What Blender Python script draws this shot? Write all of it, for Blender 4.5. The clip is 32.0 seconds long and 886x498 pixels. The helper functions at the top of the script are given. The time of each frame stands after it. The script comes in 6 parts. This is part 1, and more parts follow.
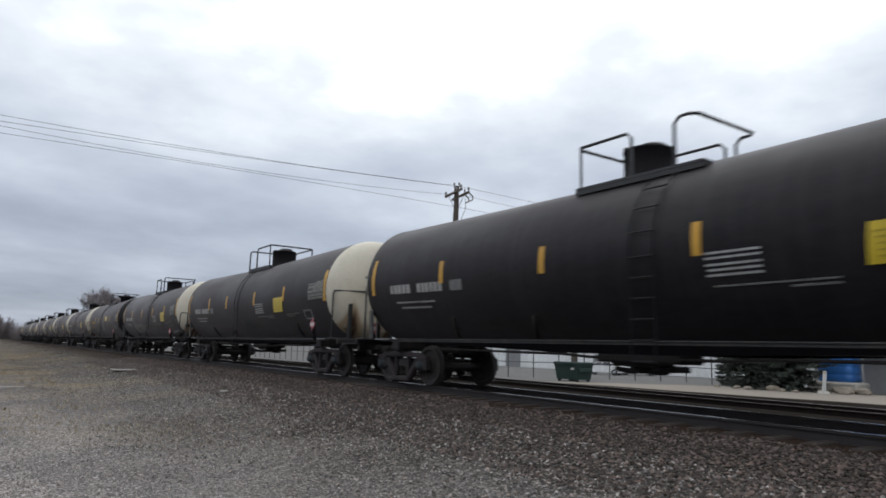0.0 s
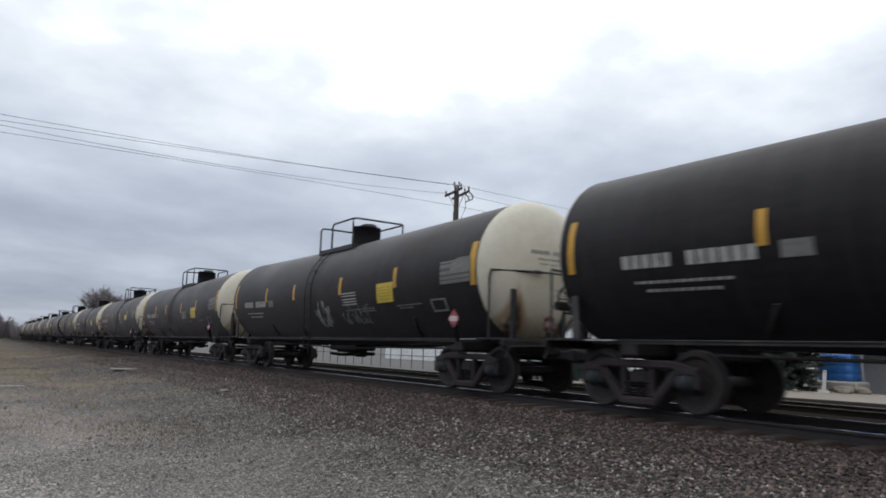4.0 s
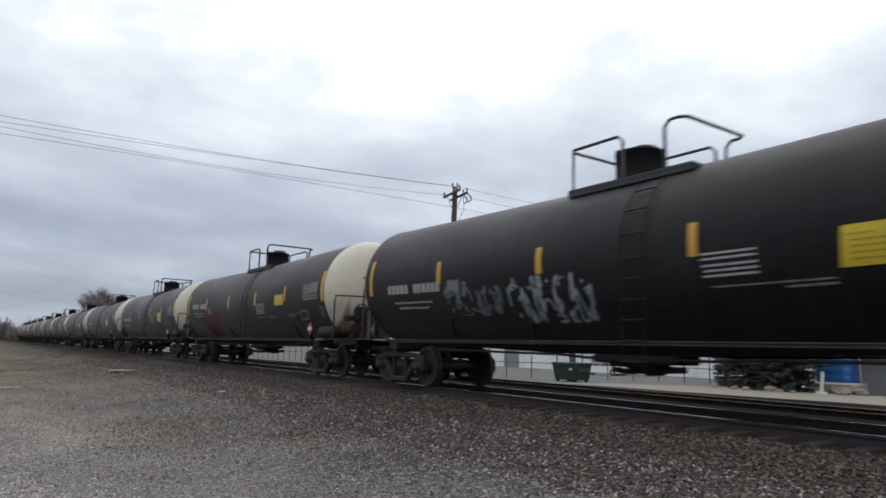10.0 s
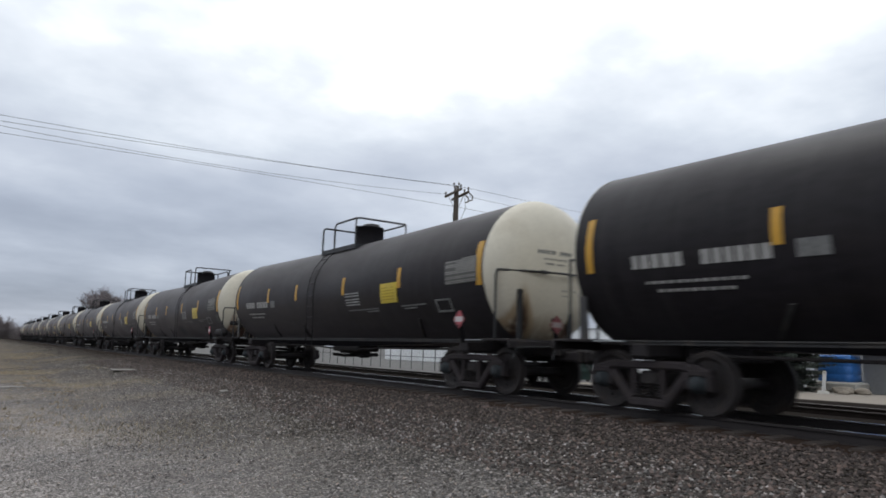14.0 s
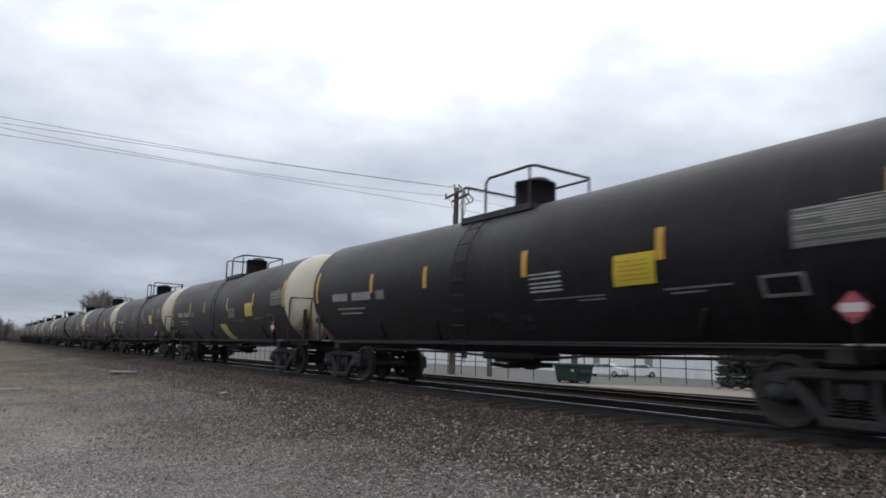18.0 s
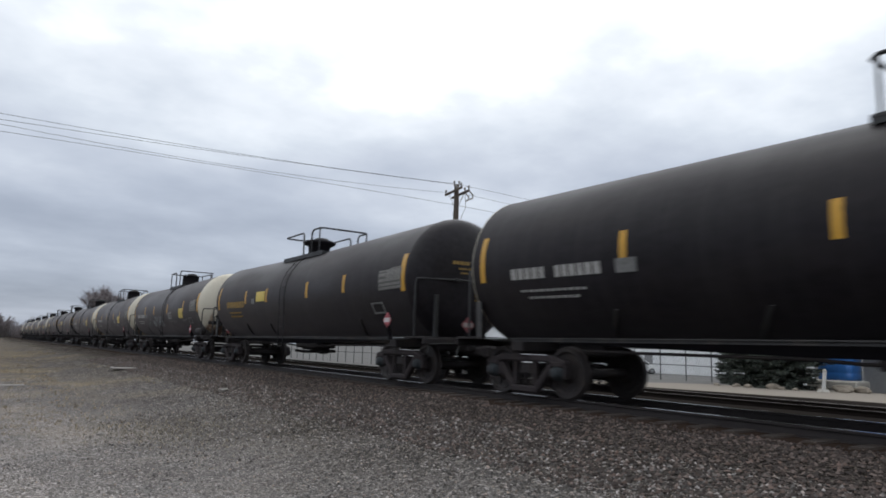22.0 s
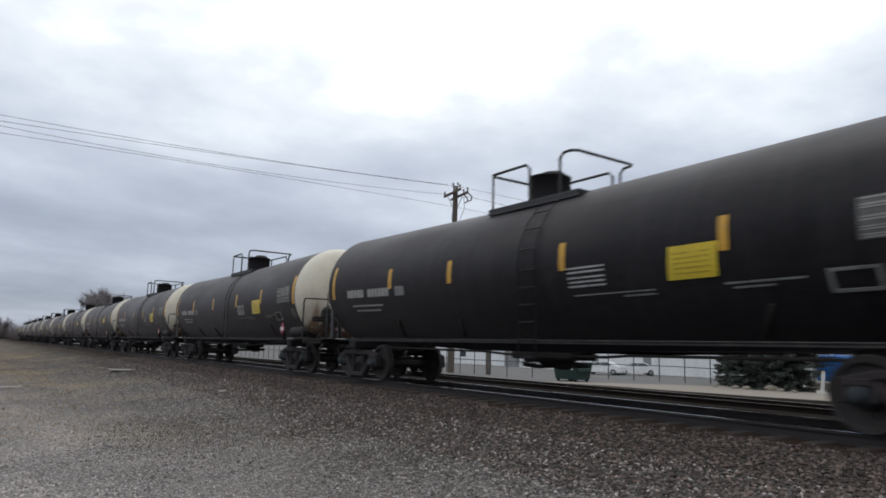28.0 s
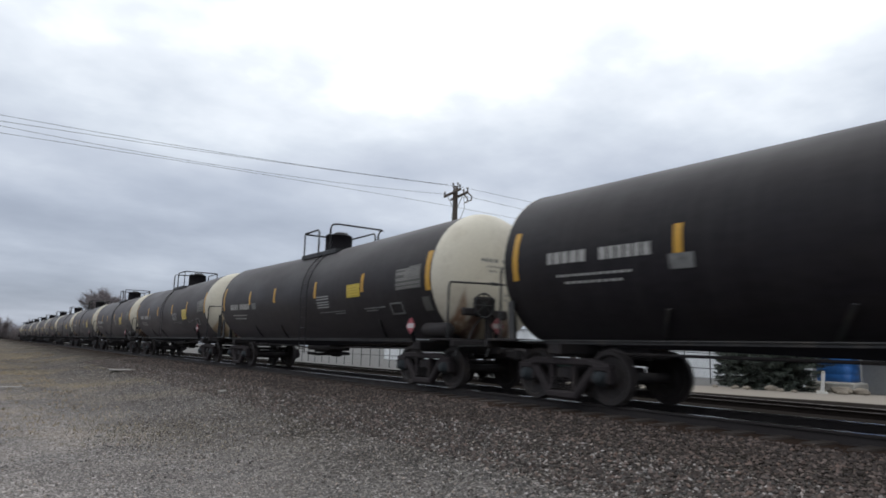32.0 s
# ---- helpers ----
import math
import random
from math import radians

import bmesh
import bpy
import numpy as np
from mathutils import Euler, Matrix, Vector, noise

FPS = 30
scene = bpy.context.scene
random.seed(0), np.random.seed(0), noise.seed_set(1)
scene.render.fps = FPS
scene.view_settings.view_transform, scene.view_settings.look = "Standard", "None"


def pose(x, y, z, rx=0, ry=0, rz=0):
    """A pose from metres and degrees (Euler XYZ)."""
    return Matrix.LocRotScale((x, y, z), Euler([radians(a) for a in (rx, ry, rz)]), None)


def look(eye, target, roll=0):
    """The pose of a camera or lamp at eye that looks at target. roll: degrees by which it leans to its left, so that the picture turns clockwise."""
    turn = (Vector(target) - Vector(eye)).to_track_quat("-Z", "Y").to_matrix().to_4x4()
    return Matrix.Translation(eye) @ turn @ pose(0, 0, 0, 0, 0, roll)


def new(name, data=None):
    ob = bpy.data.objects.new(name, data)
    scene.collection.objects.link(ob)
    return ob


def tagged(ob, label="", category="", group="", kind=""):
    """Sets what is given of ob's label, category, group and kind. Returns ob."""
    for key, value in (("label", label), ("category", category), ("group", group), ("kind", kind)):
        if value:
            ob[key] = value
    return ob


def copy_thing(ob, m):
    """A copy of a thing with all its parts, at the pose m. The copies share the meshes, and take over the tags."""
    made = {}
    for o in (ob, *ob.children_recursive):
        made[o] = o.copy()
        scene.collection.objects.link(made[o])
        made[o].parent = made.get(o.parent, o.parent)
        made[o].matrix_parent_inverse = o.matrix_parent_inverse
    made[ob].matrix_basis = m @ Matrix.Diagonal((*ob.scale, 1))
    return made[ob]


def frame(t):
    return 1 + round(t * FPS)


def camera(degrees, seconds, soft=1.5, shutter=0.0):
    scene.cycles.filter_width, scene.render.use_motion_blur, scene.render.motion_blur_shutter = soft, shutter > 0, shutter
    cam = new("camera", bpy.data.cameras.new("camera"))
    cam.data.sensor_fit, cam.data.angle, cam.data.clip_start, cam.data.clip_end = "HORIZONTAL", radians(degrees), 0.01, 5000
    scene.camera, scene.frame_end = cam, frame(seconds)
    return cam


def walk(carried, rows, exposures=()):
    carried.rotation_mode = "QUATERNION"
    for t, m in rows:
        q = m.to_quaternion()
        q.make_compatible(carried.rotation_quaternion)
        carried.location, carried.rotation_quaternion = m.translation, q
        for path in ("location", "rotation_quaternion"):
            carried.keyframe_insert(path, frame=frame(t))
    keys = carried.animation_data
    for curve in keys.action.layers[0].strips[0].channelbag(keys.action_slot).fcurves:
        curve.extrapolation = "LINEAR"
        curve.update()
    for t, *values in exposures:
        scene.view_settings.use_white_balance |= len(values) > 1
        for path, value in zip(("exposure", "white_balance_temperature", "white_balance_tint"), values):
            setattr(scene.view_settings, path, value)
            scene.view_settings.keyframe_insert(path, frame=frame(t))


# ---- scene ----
cam = camera(67.57, 32.0, soft=1.7, shutter=0.16)
EYE = Vector((0.0, 0.0, 1.6))
YAW, PITCH, ROLL = 34.467, 8.606, 1.664


def aim(dx, dy):
    """The steady pose, nudged by a small shake in degrees (to its left, upwards)."""
    yaw, pitch = radians(YAW - dx), radians(PITCH + dy)
    way = Vector((math.sin(yaw) * math.cos(pitch), math.cos(yaw) * math.cos(pitch), math.sin(pitch)))
    return look(EYE, EYE + way, ROLL)


# the small sway of the tripod: seconds, degrees left, degrees up
walk(cam, [(t, aim(a, b)) for t, a, b in (
        (0, 0.054, -0.005), (0.5, 0.005, -0.005), (1, 0.005, -0.078), (1.5, 0.054, -0.078), (2, 0.054, -0.078), (2.5, 0.054,
        -0.078), (4.5, 0.054, -0.078), (5, 0.054, -0.005), (5.5, 0.005, -0.005), (6, 0.054, -0.005), (6.5, 0.005, -0.005), (7,
        -0.044, -0.005), (7.5, -0.044, -0.005), (8, -0.044, -0.005), (8.5, -0.044, 0.044), (9, -0.044, 0.044), (9.5, -0.044,
        0.068), (10, -0.093, 0.044), (10.5, -0.142, 0.044), (11, -0.093, -0.005), (11.5, -0.093, -0.078), (12, -0.068, -0.078),
        (12.5, -0.044, -0.103), (13, 0.054, -0.054), (13.5, 0.054, -0.005), (15.5, -0.044, -0.078), (16, -0.044, -0.005), (16.5,
        0.054, 0.044), (17, 0.054, 0.068), (17.5, 0.054, 0.142), (18, 0.054, 0.142), (18.5, -0.044, 0.142), (19, -0.093, 0.142),
        (19.5, -0.093, 0.142), (20, -0.044, 0.142), (20.5, 0.054, 0.068), (21, 0.078, -0.005), (21.5, 0.078, -0.078), (22,
        0.054, -0.152), (22.5, 0.054, -0.152), (23, 0.054, -0.249), (23.5, 0.054, -0.152), (24, 0.054, -0.078), (24.5, 0.103,
        -0.078), (25, 0.103, -0.078), (25.5, 0.103, -0.078), (27.5, 0.054, -0.078), (28, -0.044, -0.005), (28.5, -0.044,
        -0.005), (29, -0.044, 0.068), (29.5, 0.054, 0.068), (30, 0.054, 0.068), (30.5, 0.054, 0.068), (31, 0.054, 0.044), (31.5,
        -0.044, -0.005), (32, -0.044, -0.005))])

# ---- light ----
def world_light():
    w = bpy.data.worlds.new("overcast_sky")
    scene.world = w
    w.use_nodes = True
    nt = w.node_tree
    nt.nodes.clear()
    N = nt.nodes.new
    out, bg = N("ShaderNodeOutputWorld"), N("ShaderNodeBackground")
    sky = N("ShaderNodeTexSky")
    sky.sky_type, sky.sun_disc = "NISHITA", False
    sky.sun_elevation, sky.sun_rotation = radians(48), radians(35)
    tc = N("ShaderNodeTexCoord")
    sep = N("ShaderNodeSeparateXYZ")
    nt.links.new(tc.outputs["Generated"], sep.inputs[0])
    # clouds lie on a high plane, so that they crowd towards the horizon
    lift = N("ShaderNodeMath"); lift.operation = "ADD"; lift.inputs[1].default_value = 0.16
    top = N("ShaderNodeMath"); top.operation = "MAXIMUM"; top.inputs[1].default_value = 0.0
    nt.links.new(sep.outputs[2], top.inputs[0])
    nt.links.new(top.outputs[0], lift.inputs[0])
    dx, dy = N("ShaderNodeMath"), N("ShaderNodeMath")
    for m, k in ((dx, 0), (dy, 1)):
        m.operation = "DIVIDE"
        nt.links.new(sep.outputs[k], m.inputs[0])
        nt.links.new(lift.outputs[0], m.inputs[1])
    comb = N("ShaderNodeCombineXYZ")
    nt.links.new(dx.outputs[0], comb.inputs[0])
    nt.links.new(dy.outputs[0], comb.inputs[1])
    comb.inputs[2].default_value = CLOUD_SEED
    n1, n2 = N("ShaderNodeTexNoise"), N("ShaderNodeTexNoise")
    n1.inputs["Scale"].default_value, n1.inputs["Detail"].default_value, n1.inputs["Roughness"].default_value = 0.6, 4.0, 0.45
    n1.inputs["Distortion"].default_value = 0.3
    n2.inputs["Scale"].default_value, n2.inputs["Detail"].default_value, n2.inputs["Roughness"].default_value = 1.7, 5.0, 0.55
    for n in (n1, n2):
        nt.links.new(comb.outputs[0], n.inputs["Vector"])
    mixn = N("ShaderNodeMath"); mixn.operation = "MULTIPLY_ADD"; mixn.inputs[1].default_value = 0.38
    nt.links.new(n2.outputs[0], mixn.inputs[0])
    soft = N("ShaderNodeMath"); soft.operation = "MULTIPLY"; soft.inputs[1].default_value = 0.72
    nt.links.new(n1.outputs[0], soft.inputs[0])
    nt.links.new(soft.outputs[0], mixn.inputs[2])
    # higher parts of the sky are thinner cloud and brighter
    high = N("ShaderNodeMapRange")
    high.inputs["From Min"].default_value, high.inputs["From Max"].default_value = 0.06, 0.5
    high.inputs["To Min"].default_value, high.inputs["To Max"].default_value = -0.02, 0.47
    nt.links.new(sep.outputs[2], high.inputs["Value"])
    tot = N("ShaderNodeMath"); tot.operation = "ADD"
    nt.links.new(mixn.outputs[0], tot.inputs[0])
    north = N("ShaderNodeMath"); north.operation = "MULTIPLY"
    nt.links.new(top.outputs[0], north.inputs[0])
    nt.links.new(sep.outputs[1], north.inputs[1])
    thin = N("ShaderNodeMath"); thin.operation = "MULTIPLY_ADD"; thin.inputs[1].default_value = 0.13
    nt.links.new(north.outputs[0], thin.inputs[0])
    nt.links.new(high.outputs[0], thin.inputs[2])
    nt.links.new(thin.outputs[0], tot.inputs[1])
    ramp = N("ShaderNodeValToRGB")
    e = ramp.color_ramp.elements
    e[0].position, e[0].color = 0.48, (0.315, 0.36, 0.45, 1)
    e[1].position, e[1].color = 1.0, (1.26, 1.33, 1.4, 1)
    for p, c in ((0.60, (0.40, 0.45, 0.55, 1)), (0.70, (0.495, 0.55, 0.655, 1)), (0.79, (0.61, 0.665, 0.765, 1)), (0.86, (0.735, 0.797, 0.885, 1)), (0.93, (0.92, 0.975, 1.045, 1))):
        e.new(p).color = c
    nt.links.new(tot.outputs[0], ramp.inputs[0])
    dim = N("ShaderNodeMixRGB"); dim.blend_type = "MULTIPLY"; dim.inputs[0].default_value = 1.0
    dim.inputs[2].default_value = (0.1, 0.1, 0.1, 1)
    nt.links.new(sky.outputs[0], dim.inputs[1])
    mix = N("ShaderNodeMixRGB"); mix.inputs[0].default_value = 0.93
    nt.links.new(dim.outputs[0], mix.inputs[1])
    nt.links.new(ramp.outputs[0], mix.inputs[2])
    nt.links.new(mix.outputs[0], bg.inputs[0])
    bg.inputs[1].default_value = 1.0
    nt.links.new(bg.outputs[0], out.inputs[0])


CLOUD_SEED = 3.1
world_light()
sun_data = bpy.data.lights.new("sun", "SUN")
sun_data.energy, sun_data.angle, sun_data.color = 0.35, radians(25), (1.0, 0.97, 0.93)
sun = new("sun", sun_data)
sun.matrix_world = look((20, 30, 60), (9, 12, 0))


# ---- materials ----
def material(name, base, rough=0.6, metal=0.0, var=0.25, scale=3.0, fine=40.0, bump=0.15, dist=0.01, stain=None, stain_amount=0.0,
             stain_scale=0.8, island=0.0, spec=0.5, stretch=(1, 1, 1), tint=None, dust=0.0):
    """A painted, worn or mineral surface: the base colour varies at two scales, with stains and fine relief."""
    m = bpy.data.materials.new(name)
    m.use_nodes = True
    nt = m.node_tree
    N, L = nt.nodes.new, nt.links.new
    b = nt.nodes["Principled BSDF"]
    b.inputs["Roughness"].default_value, b.inputs["Metallic"].default_value = rough, metal
    b.inputs["Specular IOR Level"].default_value = spec
    if dust:
        # a film of pale brown dust that shows at a slant
        b.inputs["Sheen Weight"].default_value, b.inputs["Sheen Roughness"].default_value = dust, 0.4
        b.inputs["Sheen Tint"].default_value = (1.0, 0.89, 0.88, 1)
    tc, mp = N("ShaderNodeTexCoord"), N("ShaderNodeMapping")
    mp.inputs["Scale"].default_value = stretch
    L(tc.outputs["Object"], mp.inputs[0])
    info = N("ShaderNodeObjectInfo")
    shift = N("ShaderNodeMath"); shift.operation = "MULTIPLY"; shift.inputs[1].default_value = 37.0
    L(info.outputs["Random"], shift.inputs[0])
    off = N("ShaderNodeCombineXYZ")
    L(shift.outputs[0], off.inputs[0]); L(shift.outputs[0], off.inputs[2])
    L(off.outputs[0], mp.inputs["Location"])
    a, f = N("ShaderNodeTexNoise"), N("ShaderNodeTexNoise")
    a.inputs["Scale"].default_value, a.inputs["Detail"].default_value = scale, 4.0
    f.inputs["Scale"].default_value, f.inputs["Detail"].default_value = fine, 3.0
    L(mp.outputs[0], a.inputs["Vector"]); L(mp.outputs[0], f.inputs["Vector"])
    ad = N("ShaderNodeMath"); ad.operation = "ADD"
    L(a.outputs[0], ad.inputs[0]); L(f.outputs[0], ad.inputs[1])
    rg = N("ShaderNodeMapRange")
    rg.inputs["From Min"].default_value, rg.inputs["From Max"].default_value = 0.6, 1.4
    rg.inputs["To Min"].default_value, rg.inputs["To Max"].default_value = 1 - var, 1 + var
    L(ad.outputs[0], rg.inputs["Value"])
    mul = N("ShaderNodeMixRGB"); mul.blend_type = "MULTIPLY"; mul.inputs[0].default_value = 1.0
    mul.inputs[1].default_value = (*base, 1)
    L(rg.outputs[0], mul.inputs[2])
    col = mul.outputs[0]
    if stain:
        s = N("ShaderNodeTexNoise")
        s.inputs["Scale"].default_value, s.inputs["Detail"].default_value, s.inputs["Roughness"].default_value = stain_scale, 7.0, 0.65
        L(mp.outputs[0], s.inputs["Vector"])
        sr = N("ShaderNodeMapRange")
        sr.inputs["From Min"].default_value, sr.inputs["From Max"].default_value = 0.5, 0.72
        sr.inputs["To Min"].default_value, sr.inputs["To Max"].default_value = 0.0, stain_amount
        L(s.outputs[0], sr.inputs["Value"])
        mx = N("ShaderNodeMixRGB")
        mx.inputs[2].default_value = (*stain, 1)
        L(sr.outputs[0], mx.inputs[0]); L(col, mx.inputs[1])
        col = mx.outputs[0]
    if island:
        geo = N("ShaderNodeNewGeometry")
        ir = N("ShaderNodeMapRange")
        few = N("ShaderNodeMath"); few.operation = "POWER"; few.inputs[1].default_value = 2.6
        ir.inputs["To Min"].default_value, ir.inputs["To Max"].default_value = 1 - island, 1 + island * 2.2
        L(geo.outputs["Random Per Island"], few.inputs[0])
        L(few.outputs[0], ir.inputs["Value"])
        mi = N("ShaderNodeMixRGB"); mi.blend_type = "MULTIPLY"; mi.inputs[0].default_value = 1.0
        L(col, mi.inputs[1]); L(ir.outputs[0], mi.inputs[2])
        col = mi.outputs[0]
        if tint:
            # a share of the pieces leans to another hue
            wrap = N("ShaderNodeMath"); wrap.operation = "MULTIPLY"; wrap.inputs[1].default_value = 7.31
            frac = N("ShaderNodeMath"); frac.operation = "FRACT"
            L(geo.outputs["Random Per Island"], wrap.inputs[0]); L(wrap.outputs[0], frac.inputs[0])
            tr = N("ShaderNodeMapRange")
            tr.inputs["From Min"].default_value, tr.inputs["From Max"].default_value = 0.55, 1.0
            L(frac.outputs[0], tr.inputs["Value"])
            mt = N("ShaderNodeMixRGB"); mt.blend_type = "MULTIPLY"
            mt.inputs[2].default_value = (*tint, 1)
            L(tr.outputs[0], mt.inputs[0]); L(col, mt.inputs[1])
            col = mt.outputs[0]
    L(col, b.inputs["Base Color"])
    rr = N("ShaderNodeMapRange")
    rr.inputs["From Min"].default_value, rr.inputs["From Max"].default_value = 0.3, 0.7
    rr.inputs["To Min"].default_value, rr.inputs["To Max"].default_value = max(0.03, rough - 0.1), min(1, rough + 0.1)
    L(a.outputs[0], rr.inputs["Value"]); L(rr.outputs[0], b.inputs["Roughness"])
    if bump:
        bp = N("ShaderNodeBump")
        bp.inputs["Strength"].default_value, bp.inputs["Distance"].default_value = bump, dist
        L(f.outputs[0], bp.inputs["Height"]); L(bp.outputs[0], b.inputs["Normal"])
    return m


TANK = material("black_tank_paint", (0.0112, 0.0097, 0.0122), 0.5, 0, 0.5, 0.9, 9, 0.04, 0.01, (0.029, 0.0238, 0.0226), 0.5, 0.7, spec=0.16, stretch=(1, 0.35, 1), dust=0.145)
CREAM = material("cream_head_paint", (0.56, 0.515, 0.42), 0.5, 0, 0.07, 1.2, 14, 0.05, 0.01, (0.30, 0.24, 0.17), 0.35, 1.3)


def rust_down(m, runs):
    """Brown rust that has run down a painted end, in soft ragged bands: each is (x, half width, top, colour)."""
    nt = m.node_tree
    N, L = nt.nodes.new, nt.links.new
    b = nt.nodes["Principled BSDF"]
    col = b.inputs["Base Color"].links[0].from_socket
    tc, sep, n = N("ShaderNodeTexCoord"), N("ShaderNodeSeparateXYZ"), N("ShaderNodeTexNoise")
    mp = N("ShaderNodeMapping")
    mp.inputs["Scale"].default_value = (1, 1, 0.3)
    L(tc.outputs["Object"], mp.inputs[0])
    L(tc.outputs["Object"], sep.inputs[0])
    n.inputs["Scale"].default_value, n.inputs["Detail"].default_value = 7.0, 5.0
    L(mp.outputs[0], n.inputs["Vector"])

    def math_(op, a, c):
        k = N("ShaderNodeMath")
        k.operation = op
        for i, q in enumerate((a, c)):
            if isinstance(q, float):
                k.inputs[i].default_value = q
            else:
                L(q, k.inputs[i])
        return k.outputs[0]

    def step(src, a, c):
        k = N("ShaderNodeMapRange")
        k.interpolation_type = "SMOOTHSTEP"
        k.inputs["From Min"].default_value, k.inputs["From Max"].default_value = a, c
        L(src, k.inputs["Value"])
        return k.outputs[0]

    for x, w, top, rgb in runs:
        d = math_("ABSOLUTE", math_("SUBTRACT", sep.outputs[0], x), 0.0)
        # wider towards its foot
        spread = math_("MULTIPLY", step(sep.outputs[2], top, 1.2), w)
        d = math_("SUBTRACT", d, spread)
        d = math_("ADD", d, math_("MULTIPLY", n.outputs[0], 0.12))
        f = math_("MULTIPLY", step(d, 0.14, 0.0), step(sep.outputs[2], top, top - 0.5))
        f = math_("MULTIPLY", f, step(n.outputs[0], 0.2, 0.55))
        mx = N("ShaderNodeMixRGB")
        L(f, mx.inputs[0]); L(col, mx.inputs[1])
        mx.inputs[2].default_value = (*rgb, 1)
        col = mx.outputs[0]
    L(col, b.inputs["Base Color"])


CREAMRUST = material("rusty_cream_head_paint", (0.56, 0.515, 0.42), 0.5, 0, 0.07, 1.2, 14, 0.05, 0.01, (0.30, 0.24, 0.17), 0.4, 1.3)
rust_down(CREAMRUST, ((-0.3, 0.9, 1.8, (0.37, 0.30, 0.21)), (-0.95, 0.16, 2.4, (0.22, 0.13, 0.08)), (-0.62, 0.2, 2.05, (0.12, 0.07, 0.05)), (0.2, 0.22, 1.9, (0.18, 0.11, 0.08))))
rust_down(CREAM, ((-0.2, 0.9, 1.75, (0.36, 0.30, 0.22)), (-0.85, 0.34, 2.35, (0.36, 0.27, 0.17)), (-0.8, 0.16, 2.1, (0.075, 0.042, 0.026)), (0.45, 0.2, 1.8, (0.2, 0.12, 0.085))))
FRAME = material("dusty_truck_frame", (0.036, 0.030, 0.0315), 0.85, 0.0, 0.4, 3, 30, 0.25, 0.006, (0.05, 0.04, 0.034), 0.5, 2.5, spec=0.2)
STEEL = material("grimy_truck_steel", (0.024, 0.0205, 0.0215), 0.8, 0.0, 0.4, 3, 30, 0.25, 0.006, (0.05, 0.04, 0.033), 0.5, 2.5, spec=0.3)
BLACKSTEEL = material("black_sill_paint", (0.0108, 0.0098, 0.0113), 0.8, 0, 0.4, 3, 25, 0.1, 0.003, (0.02, 0.017, 0.015), 0.4, 2.5, spec=0.12)
# near-black colour that stands in for the shade under the tank
SHADEBLACK = material("belly_shade_black", (0.0055, 0.005, 0.006), 0.95, 0, 0.4, 3, 25, 0.1, 0.003, spec=0.04)
NOTICE = material("faded_notice_print", (0.24, 0.23, 0.215), 0.65, 0, 0.3, 3, 18, 0.0, 0.002, (0.1, 0.1, 0.1), 0.5, 5)
FADED = material("faded_pale_spray", (0.21, 0.2, 0.195), 0.65, 0, 0.35, 2, 18, 0.0, 0.002, (0.08, 0.08, 0.08), 0.6, 3)
SLAB = material("dull_concrete", (0.21, 0.195, 0.178), 0.95, 0, 0.3, 2.5, 30, 0.4, 0.008, (0.12, 0.105, 0.09), 0.6, 2)
GREYSTEEL = material("dusty_grey_steel", (0.034, 0.033, 0.034), 0.65, 0.0, 0.3, 3, 30, 0.15, 0.004, (0.16, 0.13, 0.10), 0.4, 2.5)
WHEEL = material("wheel_steel", (0.0265, 0.0215, 0.0215), 0.75, 0.0, 0.35, 5, 30, 0.15, 0.004, (0.06, 0.042, 0.03), 0.5, 3)
TARP = material("dull_blue_tarpaulin", (0.02, 0.085, 0.26), 0.6, 0, 0.25, 1.4, 9, 0.3, 0.02)
CAPBLUE = material("bearing_cap_paint", (0.022, 0.027, 0.031), 0.8, 0.0, 0.4, 8, 40, 0.15, 0.003)
PIPE = material("black_pipe_paint", (0.013, 0.013, 0.014), 0.5, 0, 0.3, 4, 40, 0.05, 0.002)
YELLOW = material("yellow_reflector", (0.50, 0.265, 0.022), 0.5, 0, 0.18, 2, 25, 0.05, 0.002, (0.3, 0.18, 0.05), 0.4, 3, dust=0.15)
SIGN = material("yellow_sign_paint", (0.56, 0.41, 0.022), 0.55, 0, 0.15, 2, 25, 0.05, 0.002, (0.35, 0.29, 0.06), 0.3, 3, dust=0.4)
SIGNINK = material("sign_ink", (0.36, 0.26, 0.02), 0.6, 0, 0.2, 3, 25, 0.0)
WHITE = material("white_stencil", (0.33, 0.32, 0.305), 0.6, 0, 0.2, 3, 18, 0.05, 0.002, (0.12, 0.12, 0.12), 0.6, 5)
WORN = material("worn_white_stencil", (0.34, 0.34, 0.33), 0.65, 0, 0.35, 3, 18, 0.05, 0.002, (0.1, 0.1, 0.1), 0.6, 5)
DIM = material("faded_grey_stencil", (0.16, 0.16, 0.156), 0.65, 0, 0.35, 3, 18, 0.05, 0.002, (0.06, 0.06, 0.06), 0.7, 5)
GOLD = material("gold_stencil", (0.27, 0.165, 0.035), 0.6, 0, 0.25, 3, 18, 0.05, 0.002, (0.05, 0.04, 0.03), 0.5, 5)
PANEL = material("weathered_notice_panel", (0.085, 0.083, 0.077), 0.65, 0, 0.3, 2.5, 20, 0.1, 0.003, (0.12, 0.11, 0.10), 0.5, 3)
RED = material("red_placard", (0.34, 0.065, 0.08), 0.5, 0, 0.2, 6, 40, 0.05, 0.002)
DULLRED = material("grimy_red_placard", (0.2, 0.055, 0.06), 0.6, 0, 0.3, 6, 40, 0.05, 0.002)
DULLPALE = material("grimy_placard_white", (0.3, 0.25, 0.245), 0.6, 0, 0.3, 6, 40, 0.05, 0.002)
